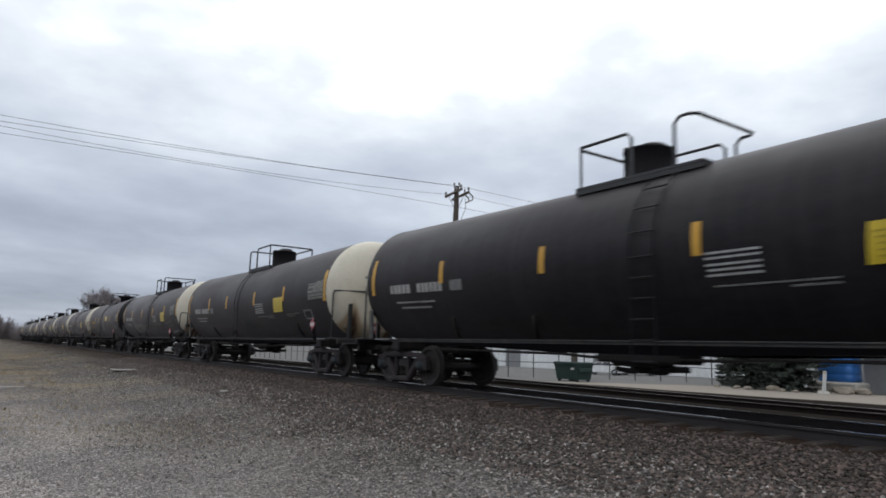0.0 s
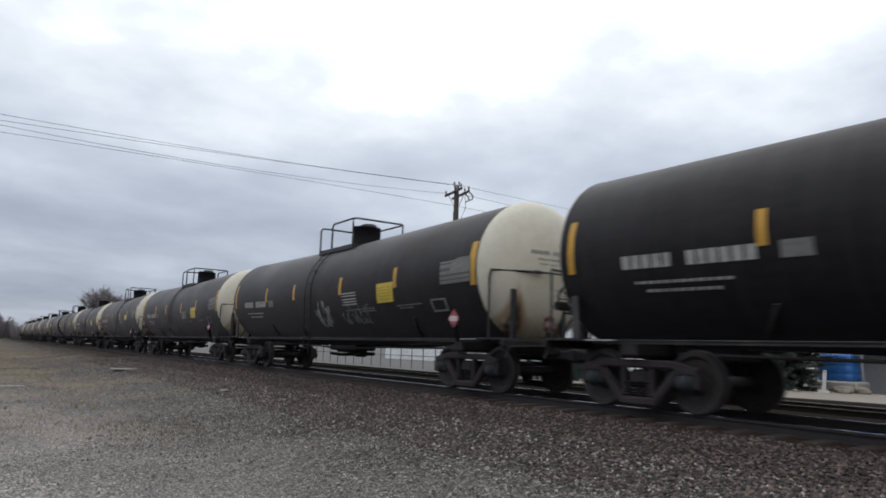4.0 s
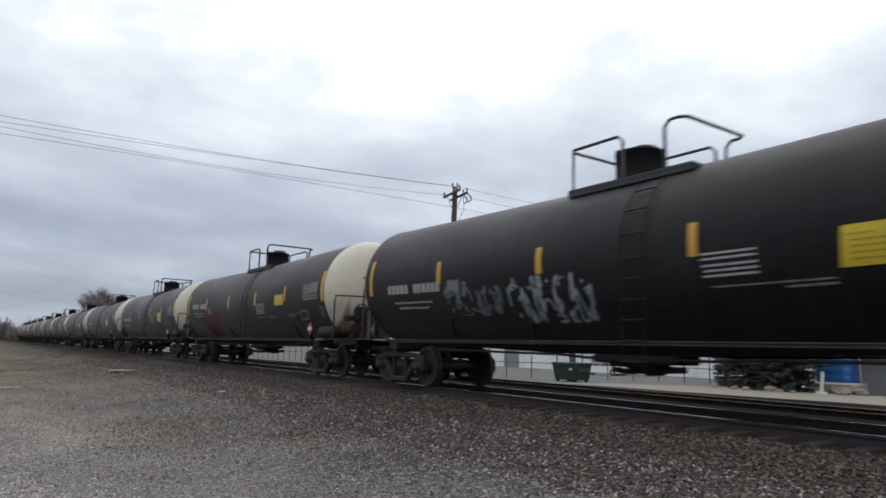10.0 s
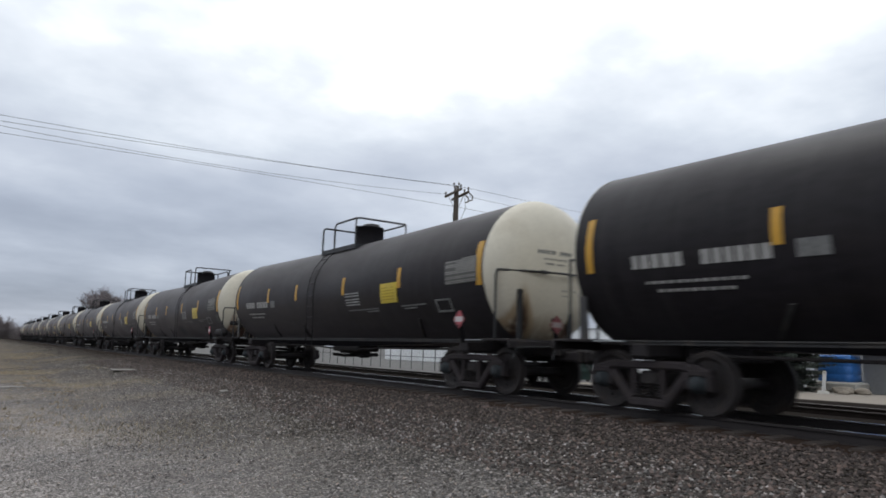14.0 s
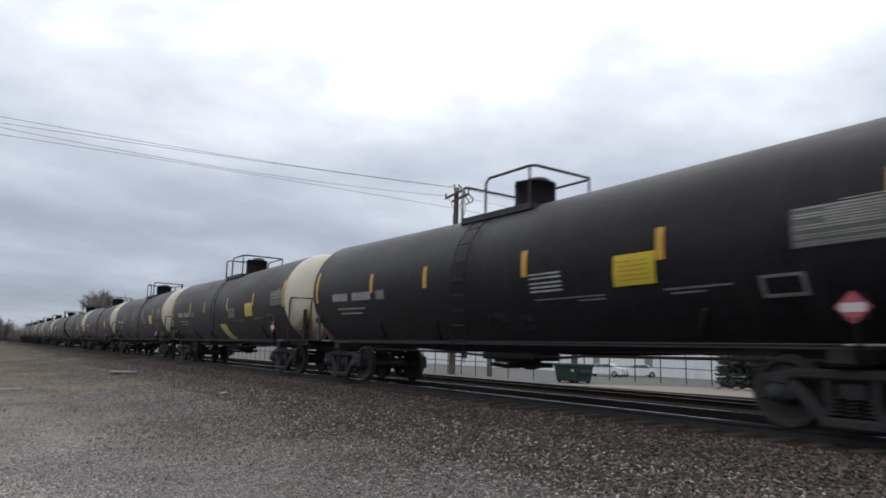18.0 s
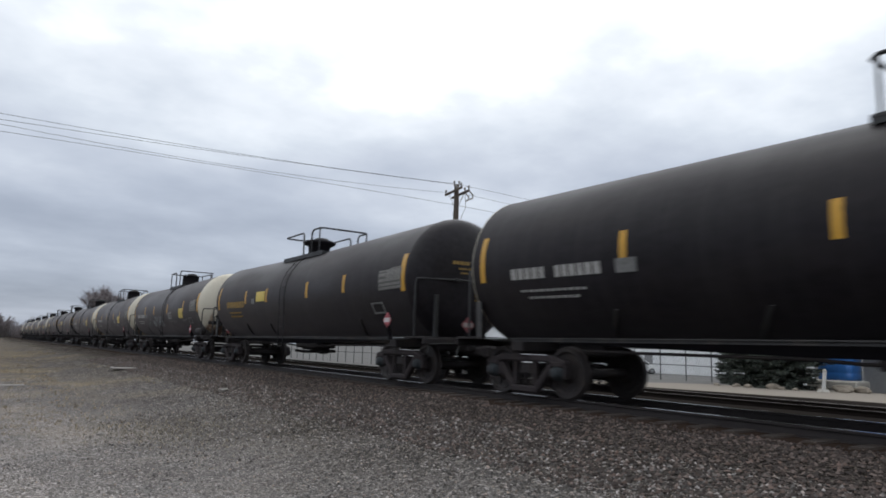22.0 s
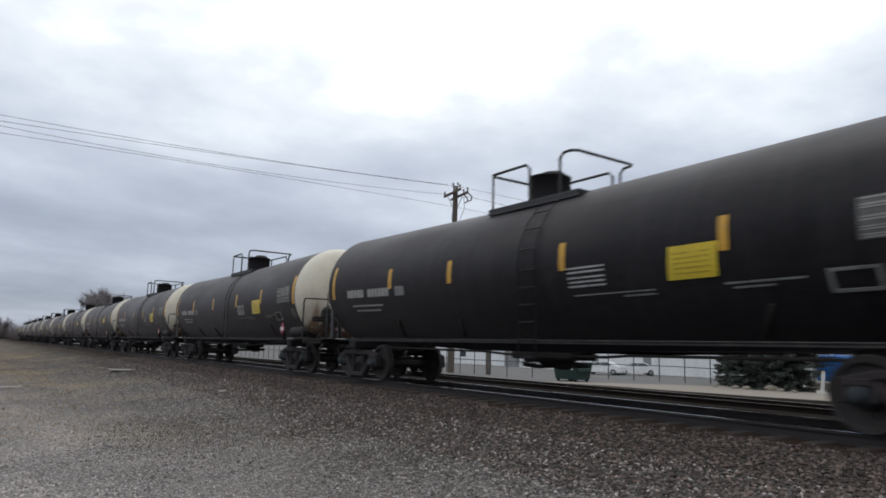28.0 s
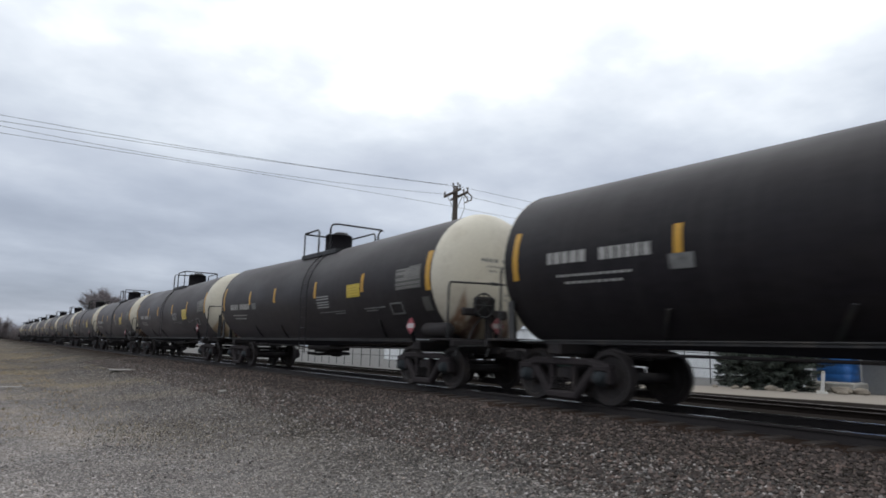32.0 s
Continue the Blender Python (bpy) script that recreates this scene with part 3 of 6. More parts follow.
def scatter(name, label, count, x0, x1, y0, y1, size, mat, seed, fall=0.0, sink=0.25, thin=None):
    """Loose stones, each a crooked lump, strewn over the ground; thin(x, y) is the chance that a stone is left out."""
    rng = np.random.default_rng(seed)
    base = np.array([(0, 0, 1), (0.94, 0, 0.1), (0.29, 0.9, 0.05), (-0.76, 0.55, -0.05), (-0.76, -0.55, 0.12), (0.29, -0.9, -0.1), (0, 0, -0.6)], float)
    tri = np.array([(0, i, i % 5 + 1) for i in range(1, 6)] + [(6, i % 5 + 1, i) for i in range(1, 6)])
    ys_ = y0 + (y1 - y0) * rng.random(count) ** (1 + fall)
    xs_ = x0 + (x1 - x0) * rng.random(count)
    if thin:
        keep = np.array([rng.random() > thin(x, y) for x, y in zip(xs_, ys_)])
        xs_, ys_ = xs_[keep], ys_[keep]
    n = len(xs_)
    s = size * (0.4 + 1.0 * rng.random(n) ** 2)
    a = rng.random(n) * math.tau
    p = base[None] * (1 + 0.35 * (rng.random((n, 7, 3)) - 0.5)) * s[:, None, None]
    p[:, :, 1] *= (0.6 + 0.5 * rng.random(n))[:, None]
    p[:, :, 2] *= (0.45 + 0.4 * rng.random(n))[:, None]
    vs = np.empty((n, 7, 3))
    c, d = np.cos(a)[:, None], np.sin(a)[:, None]
    zs = np.array([height(x, y) for x, y in zip(xs_, ys_)])
    vs[:, :, 0] = p[:, :, 0] * c - p[:, :, 1] * d + xs_[:, None]
    vs[:, :, 1] = p[:, :, 0] * d + p[:, :, 1] * c + ys_[:, None]
    vs[:, :, 2] = p[:, :, 2] + (zs + s * sink)[:, None]
    fs = (tri[None] + 7 * np.arange(n)[:, None, None]).reshape(-1, 3)
    me = bpy.data.meshes.new(name)
    me.from_pydata(vs.reshape(-1, 3).tolist(), [], fs.tolist())
    me.materials.append(mat)
    return tagged(new(name, me), label, "gravel", kind="stuff")


def lot_edge(x, y):
    """The bank thins out into the lot along a ragged edge."""
    return 1 - smooth(1.5, 6.0, x + 2.2 * noise.noise((x * 0.35, y * 0.2, 3)) + 1.0 * noise.noise((x * 1.3, y * 0.8, 9)))


scatter("ballast_stones", "crushed grey ballast stones on the track bank", 72000, 0.0, 6.4, 1.5, 44, 0.022, STONE, 3, 0.9, thin=lot_edge)
scatter("bank_stones", "crushed brown-grey ballast stones heaped beside the rail", 44000, 5.0, 8.25, 1.5, 44, 0.028, BANKSTONE, 6, 0.9, thin=lambda x, y: 0.9 * smooth(7.85, 8.15, x + 0.35 * noise.noise((x * 2, y * 0.9, 4))))
scatter("gravel_stones", "loose grey gravel scattered on the lot", 60000, -3.5, 5.5, 3.0, 30, 0.013, LOTSTONE, 4, 0.7)
scatter("track_ballast", "dark ballast stones between the rails", 9000, 8.85, 11.2, -6.0, 60, 0.03, STONEDARK, 5, 0.6)


# ---- tracks ----
RAIL_PROFILE = ((-0.075, -0.175), (-0.075, -0.16), (-0.012, -0.14), (-0.010, -0.045), (-0.036, -0.035), (-0.036, -0.006), (-0.028, 0.0),
                (0.028, 0.0), (0.036, -0.006), (0.036, -0.035), (0.010, -0.045), (0.012, -0.14), (0.075, -0.16), (0.075, -0.175))


def build_track(name, label, xc, zt, d0, d1, head, web):
    t = thing(name, label, "railway track", kind="structure")
    for side in (-1, 1):
        ds = [d0] + list(np.arange(max(d0, BEND_Y), d1, 20.0))[0 if d0 < BEND_Y else 1:] + [d1] if d1 > BEND_Y else [d0, d1]
        sh, n = Shape(), len(RAIL_PROFILE)
        vs = []
        for d in ds:
            for u, z in RAIL_PROFILE:
                p, _ = along(d, xc + side * GAUGE + u)
                vs.append((p.x, p.y, zt + z))
        for i in range(len(ds) - 1):
            for k in range(n):
                q = (i * n + k, i * n + (k + 1) % n, (i + 1) * n + (k + 1) % n, (i + 1) * n + k)
                sh.f.append(q), sh.s.append(False), sh.m.append(1 if k in ((6, 7) if side < 0 else (5, 6)) else 0)
        sh.v = vs
        part("rail", sh, (web, head), t, "steel rail with a worn running surface")
    return t


main_track = build_track("main_track", "straight railway track of steel rails on wooden ties", TRACK_X, RAIL_Z, -60, 900, RAILTOP, RAILSIDE)
siding_track = build_track("siding_track", "lower dark siding track beside the main line", SIDING_X, SIDING_Z, -60, 180, RAILDULL, RAILDARK)

# ---- tank cars ----
def rise(y):
    """How much higher the tank lies at a place along the car than at its middle."""
    return 0.085 * min(1.14, (abs(y) / 7.6) ** 1.6)


def shell(y0, y1, z0, z1, seg=4, lift=0.006, skew=0.0, shape=None):
    """A patch of paint or plate on the camera side of a jacket, between two heights; skew slants its upright edges."""
    sh = shape or Shape()
    a0, a1 = (math.asin(max(-0.999, min(0.999, (z - TANK_C) / TANK_R))) for z in (z0, z1))
    vs = []
    for r in (TANK_R - 0.02, TANK_R + lift):
        for i in range(seg + 1):
            a = a0 + (a1 - a0) * i / seg
            k = skew * i / seg
            for y in (y0 + k, y1 + k):
                vs.append((-r * math.cos(a), y, TANK_C + r * math.sin(a) + rise(y)))
    o = 2 * (seg + 1)
    fs = [(o + 2 * i, o + 2 * i + 2, o + 2 * i + 3, o + 2 * i + 1) for i in range(seg)]
    fs += [(2 * i, 2 * i + 2, o + 2 * i + 2, o + 2 * i) for i in range(seg)] + [(2 * i + 1, o + 2 * i + 1, o + 2 * i + 3, 2 * i + 3) for i in range(seg)]
    fs += [(0, o, o + 1, 1), (2 * seg, 2 * seg + 1, o + 2 * seg + 1, o + 2 * seg)]
    return sh.add(vs, fs, False)


def off(o):
    """The place along the car, o metres behind the seam of its leading end."""
    return o - HALF


def bars(rows, seed=0, gap=0.035, missing=0.1):
    """Plain bars in place of lettering: rows of (start, end, low, high, length of a character)."""
    rng, sh = random.Random(seed), Shape()
    for o0, o1, z0, z1, w in rows:
        o = o0
        while o < o1 - w * 0.4:
            k = w * rng.uniform(0.85, 1.05)
            if rng.random() > missing:
                shell(off(o), off(min(o + k, o1)), z0, z1, 1, 0.005, shape=sh)
            o += k + gap
    return sh


HEAD_D, HEAD_E = 0.54, 0.74            # depth of a head, and how full its curve is
TAIL = {"A": HALF + 0.26, "B": HALF + 0.1, "N": HALF - 0.1, "R": HALF - 0.1}      # the trailing end of the jacket
head_profile = [(HALF, TANK_R + 0.006), (HALF + 0.04, TANK_R + 0.006)]
head_profile += [(HALF + 0.04 + HEAD_D * math.sin(a * math.pi / 20), max(0.0005, (TANK_R - 0.01) * math.cos(a * math.pi / 20) ** HEAD_E)) for a in range(1, 11)]


def bent(sh):
    """Lifts a piece with the tank, which falls a little from both ends to the outlet at its middle."""
    sh.v = [(x, y, z + rise(y)) for x, y, z in sh.v]
    return sh


def head(sign, kind):
    if sign > 0:
        return bent(Shape().lathe([(TAIL[kind] + (y - HALF) * {"A": 0.25, "B": 0.36}.get(kind, 0.5), r) for y, r in head_profile], "y", (0, 0, TANK_C), 56))
    return bent(Shape().lathe([(-y, r) for y, r in head_profile][::-1], "y", (0, 0, TANK_C), 56))


def valance(s):
    """A black plate for belly shade below the side sill, deeper towards the outlet."""
    edge = [(-6.0, 0.99), (-1.3, 0.85), (1.3, 0.85), (6.0, 0.99), (6.0, 1.03), (-6.0, 1.03)]
    vs = [(s * 1.1 + w, y, z) for w in (-0.02, 0.02) for y, z in edge]
    n = len(edge)
    return Shape().add(vs, [tuple(range(n)), tuple(range(2 * n - 1, n - 1, -1))] + [(k, n + k, n + (k + 1) % n, (k + 1) % n) for k in range(n)])


def jacket(kind):
    return bent(Shape().lathe([(y, TANK_R) for y in (-HALF, -0.4, 0.0, 0.4, TAIL[kind])], "y", (0, 0, TANK_C), 56))



def side_frame():
    """A cast side frame of a freight truck: a top bar, slanted legs down to a short bottom bar, and jaws over the axle ends."""
    sh = Shape()
    sh.beam((0, -0.66, 0.70), (0, 0.66, 0.70), 0.17, 0.13, 0.03)
    for s in (-1, 1):
        sh.beam((0, s * 0.6, 0.71), (0, s * 1.1, 0.6), 0.17, 0.13, 0.03)
        sh.beam((0, s * 0.72, 0.60), (0, s * 0.30, 0.13), 0.16, 0.15, 0.035)
        sh.beam((0, s * 0.27, 0.66), (0, s * 0.27, 0.2), 0.13, 0.08, 0.02, (0, 1, 0))
        sh.box((0, s * 0.89, 0.61), (0.2, 0.34, 0.12), 0.03)
        sh.box((0, s * 1.07, 0.47), (0.18, 0.08, 0.24), 0.02)
        sh.box((0, s * 0.72, 0.47), (0.17, 0.07, 0.22), 0.02)
    sh.beam((0, -0.36, 0.13), (0, 0.36, 0.13), 0.18, 0.13, 0.03)
    return sh


def springs():
    sh = Shape()
    for y in (-0.2, 0, 0.2):
        pts = [(0.06 * math.cos(a * 0.9), y + 0.06 * math.sin(a * 0.9), 0.21 + 0.23 * a / 34) for a in range(35)]
        sh.tube(pts, 0.014, 4)
    return sh


def wheelset():
    sh = Shape()
    sh.tube([(-0.98, 0, 0), (-0.8, 0, 0), (0, 0, 0), (0.8, 0, 0), (0.98, 0, 0)], [0.07, 0.09, 0.085, 0.09, 0.07], 12)
    for s in (-1, 1):
        pr = [(0.84, 0.10), (0.845, 0.15), (0.79, 0.2), (0.80, 0.34), (0.845, 0.385), (0.845, 0.452), (0.835, 0.457), (0.745, 0.46), (0.735, 0.482), (0.715, 0.482),
              (0.71, 0.45), (0.71, 0.385), (0.755, 0.34), (0.745, 0.2), (0.69, 0.15), (0.69, 0.10)]
        sh.lathe([(s * a, r) for a, r in (pr if s < 0 else pr[::-1])], "x", (0, 0, 0), 36, False)
        for k in range(5):
            a = k * math.tau / 5
            sh.box((s * 0.80, 0.26 * math.cos(a), 0.26 * math.sin(a)), (0.03, 0.035, 0.035))
    return sh


PARTS = {}
DOME_Y = {"A": 0.0, "B": 0.26, "N": 0.8, "R": -0.82}


def shared(key, maker, *mats):
    if key not in PARTS:
        PARTS[key] = maker().mesh(key, *mats)
    return PARTS[key]


def bearing_cap():
    return Shape().lathe([(-1.17, 0.001), (-1.17, 0.075), (-1.14, 0.10), (-1.09, 0.105), (-1.08, 0.14), (-0.98, 0.14), (-0.96, 0.12)][::-1], "x", (0, 0, 0), 16)


def add_truck(car, y):
    truck = part("truck", shared("truck_bolster", lambda: Shape().box((0, 0, 0.5), (2.06, 0.36, 0.22), 0.04).box((0, 0, 0.68), (0.6, 0.5, 0.1), 0.03), STEEL), STEEL, car,
                 "two-axle freight truck of grimy cast steel", (0, y, 0))
    for s in (-1, 1):
        part("side_frame", shared("side_frame", side_frame, FRAME), FRAME, truck, at=(s * 1.0, 0, 0))
        part("spring_nest", shared("spring_nest", springs, STEEL), STEEL, truck, at=(s * 1.0, 0, 0))
    for s in (-1, 1):
        part("wheelset", shared("wheelset", wheelset, WHEEL), WHEEL, truck, "steel wheelset with dull worn treads", (0, s * 0.89, 0.457))
        cap = part("bearing_cap", shared("bearing_cap", bearing_cap, CAPBLUE), CAPBLUE, truck, "round blue-grey bearing cap", (0, s * 0.89, 0.457))
        cap = part("bearing_cap", shared("bearing_cap", bearing_cap, CAPBLUE), CAPBLUE, truck, "round blue-grey bearing cap", (0, s * 0.89, 0.457))
        cap.rotation_euler = (0, 0, math.pi)
        part("brake_beam", shared("brake_beam", lambda: Shape().beam((-0.85, 0, 0.36), (0.85, 0, 0.36), 0.07, 0.09, 0.01).beam((-0.72, 0, 0.42), (-0.72, 0, 0.3), 0.06, 0.2, 0.01, (0, 1, 0)).beam(
            (0.72, 0, 0.42), (0.72, 0, 0.3), 0.06, 0.2, 0.01, (0, 1, 0)), STEEL), STEEL, truck, at=(0, s * 0.37, 0))
    return truck


def coupler(s):
    sh = Shape()
    sh.box((0, s * 8.45, 0.78), (0.2, 0.75, 0.2), 0.04)
    sh.box((0.04, s * 8.86, 0.78), (0.32, 0.2, 0.28), 0.06)
    sh.box((-0.12 * s, s * 8.98, 0.78), (0.12, 0.16, 0.26), 0.04)
    return sh


def handrail_hoop(s, up, out=0.0):
    """The bent pipe across the end of a car, with its two legs."""
    way = [(1.43, 0.30), (1.40, 0.32), (1.28, 0.36), (0.8, 0.54), (0.35, 0.66), (0.0, 0.69)]
    way = [(x, d + out) for x, d in way]
    side = [(-x, s * (HALF + d), up) for x, d in way]
    pts = [(-1.43, s * (HALF + 0.3 + out), 1.07), (-1.43, s * (HALF + 0.3 + out), up - 0.12)] + side[1:] + [(-x, y, z) for x, y, z in side[-2:0:-1]] + [(1.43, s * (HALF + 0.3 + out), up - 0.12), (1.43, s * (HALF + 0.3 + out), 1.07)]
    sh = Shape().tube(pts, 0.024, 8)
    for x, d in ((-0.45, 0.64 + out), (0.75, 0.56 + out)):
        sh.tube([(x, s * (HALF + d), up), (x, s * (HALF + d - 0.1), up + 0.05)], 0.022, 6)
        sh.box((x, s * (HALF + d), up), (0.16, 0.05, 0.07), 0.012)
    return sh


def brake_wheel(s):
    y = s * (HALF + 0.86)
    ring = [(-0.7 + 0.26 * math.cos(a * math.tau / 20), y, 1.8 + 0.26 * math.sin(a * math.tau / 20)) for a in range(21)]
    sh = Shape().tube(ring, 0.022, 6, False)
    for k in range(4):
        a = k * math.pi / 4
        sh.tube([(-0.7 + 0.26 * math.cos(a), y, 1.8 + 0.26 * math.sin(a)), (-0.7 - 0.26 * math.cos(a), y, 1.8 - 0.26 * math.sin(a))], 0.016, 5)
    return sh


def brake_stand(s):
    y = s * (HALF + 0.72)
    sh = Shape().box((-0.58, y, 1.78), (0.52, 0.2, 0.44), 0.05).box((-0.98, y, 1.66), (0.4, 0.12, 0.16), 0.03).box((-0.18, y, 1.62), (0.42, 0.14, 0.2), 0.03)
    sh.beam((-0.45, y, 1.6), (-0.45, y, 1.05), 0.16, 0.12, 0.02, (0, 1, 0))
    sh.tube([(-0.6, y, 1.6), (-0.85, y, 1.35), (-1.0, y, 1.07)], 0.025, 6)
    return sh


def end_platform(s):
    sh = Shape().box((0, s * (HALF + 0.3), 1.06), (2.86, 0.86, 0.045), 0.01)
    sh.box((0, s * (HALF + 0.72), 0.98), (2.9, 0.08, 0.14), 0.015)
    return sh


def post(s, x):
    return Shape().beam((x, s * (HALF + 0.02), 1.06), (x, s * (HALF + 0.05), 1.78), 0.05, 0.16, 0.012, (0, 1, 0))


def end_bracket(s, x):
    return Shape().beam((x, s * (HALF + 0.46), 1.06), (x, s * (HALF + 0.47), 2.06), 0.11, 0.08, 0.012, (0, 1, 0))


def air_hose(s):
    return Shape().tube([(0.3, s * 8.35, 0.85), (0.34, s * 8.6, 0.72), (0.33, s * 8.78, 0.5), (0.28, s * 8.92, 0.42), (0.2, s * 9.0, 0.44)], 0.028, 7)


def cut_lever(s):
    y = s * (HALF + 0.78)
    return Shape().tube([(-1.38, y, 0.72), (-1.3, y, 0.92), (-0.35, y, 0.95), (-0.2, s * (HALF + 0.95), 0.9)], 0.016, 6)


def rail_round(y0, y1, x, z0, z1, gap=0.0, stays=True):
    """A pipe railing on three sides of a platform end: along the near side, across the end at y1, and back along the far side."""
    e = 0.1 if y1 > y0 else -0.1
    pts = [(-x, y0 + gap, z0), (-x, y0 + gap, z1 - 0.1), (-x, y0 + gap + e, z1), (-x, y1 - e, z1), (-x + 0.1, y1, z1), (x - 0.1, y1, z1), (x, y1 - e, z1), (x, y0 + e, z1), (x, y0, z1 - 0.1), (x, y0, z0)]
    sh = Shape().tube(pts, 0.029, 8)
    for px in (-x, x) if stays else ():
        sh.tube([(px, y1 - e, z0), (px, y1 - e, z1)], 0.024, 8)
    return sh


def end_rail(y, z, far):
    """The straight rail across one end of a platform."""
    return Shape().tube([(-0.85, y, 3.68), (-0.85, y, z - 0.1), (-0.82, y, z - 0.03), (-0.75, y, z), (far - 0.1, y, z), (far - 0.03, y, z - 0.03), (far, y, z - 0.1), (far, y, 3.6)], 0.029, 8)


def ladder(yc):
    """A side ladder that follows the jacket up to the platform."""
    sh = Shape()
    def at(z, y):
        if z > TANK_C:
            a = (z - TANK_C) / 1.35 * math.radians(66)
            return (-(TANK_R + 0.06) * math.cos(a), y, TANK_C + (TANK_R + 0.06) * math.sin(a))
        return (-(TANK_R + 0.06) + 0.04 * smooth(TANK_C, 1.4, z), y, z)
    zs = [0.62, 1.1, 1.7, 2.4, 2.7, 3.0, 3.3, 3.5]
    for y in (yc - 0.22, yc + 0.22):
        pts = [Vector(at(z, y)) for z in zs]
        for p, q in zip(pts, pts[1:]):
            sh.beam(p, q, 0.022, 0.012, 0, (0, 1, 0))
    for k in range(9):
        z = 0.75 + 0.31 * k
        sh.tube([at(z, yc - 0.22), at(z, yc + 0.22)], 0.014, 6)
    return sh


def head_text(s, mat_rows):
    """Bars for the lettering on an end."""
    sh, rng = Shape(), random.Random(5)
    for x0, x1, z0, z1, w in mat_rows:
        x = x0
        while x < x1:
            k = w * rng.uniform(0.7, 1.1)
            if rng.random() > 0.12:
                vs = []
                for xx, zz in ((x, z0), (x + k, z0), (x + k, z1), (x, z1)):
                    c = min(0.999, math.hypot(xx, zz - TANK_C) / (TANK_R - 0.01)) ** (1 / HEAD_E)
                    vs.append((xx, s * (HALF + 0.047 + HEAD_D * math.sqrt(max(0, 1 - c * c))), zz + rise(HALF)))
                sh.add(vs, [(0, 1, 2, 3) if s < 0 else (3, 2, 1, 0)])
            x += k + 0.03
    return sh


def diamond(m, mat_slots=(0, 1)):
    """A placard: a red diamond with a pale bar across it, in a thin frame."""
    sh, r = Shape(), 0.188
    vs = [m @ Vector(p) for p in ((0, 0, -r), (r, 0, 0), (0, 0, r), (-r, 0, 0), (0, 0.012, -r), (r, 0.012, 0), (0, 0.012, r), (-r, 0.012, 0))]
    sh.add(vs, [(3, 0, 1, 2), (4, 7, 6, 5), (0, 4, 5, 1), (1, 5, 6, 2), (2, 6, 7, 3), (3, 7, 4, 0)])
    b = [m @ Vector(p) for p in ((-0.135, -0.004, -0.052), (0.135, -0.004, -0.052), (0.135, -0.004, 0.052), (-0.135, -0.004, 0.052))]
    sh.add(b, [(0, 1, 2, 3)], slot=1)
    return sh


SIDE = Matrix.Rotation(-math.pi / 2, 4, "Z")          # turns a front view to the camera side of a car


def hopper():
    """Outlet valve, skid and pipes below the belly."""
    sh = Shape().lathe([(0.52, 0.12), (0.56, 0.2), (0.74, 0.2), (0.76, 0.32), (0.95, 0.34)], "z", (0, 0, 0), 16, False)
    sh.box((0, 0, 0.62), (0.5, 0.9, 0.1), 0.02).box((-0.3, 0, 0.79), (0.7, 1.7, 0.16), 0.04).box((-0.2, 0.2, 0.7), (0.6, 0.9, 0.1), 0.03)
    sh.tube([(0, 0, 0.6), (-0.6, 0.1, 0.58), (-0.95, 0.12, 0.62)], 0.045, 8)
    return sh


def brake_pipe():
    sh = Shape()
    sh.tube([(-0.7, -6.3, 0.86), (-0.7, -2.2, 0.83), (-0.62, -1.6, 0.79), (-0.62, 1.0, 0.79), (-0.7, 1.6, 0.83), (-0.7, 6.2, 0.86)], 0.026, 8)
    return sh


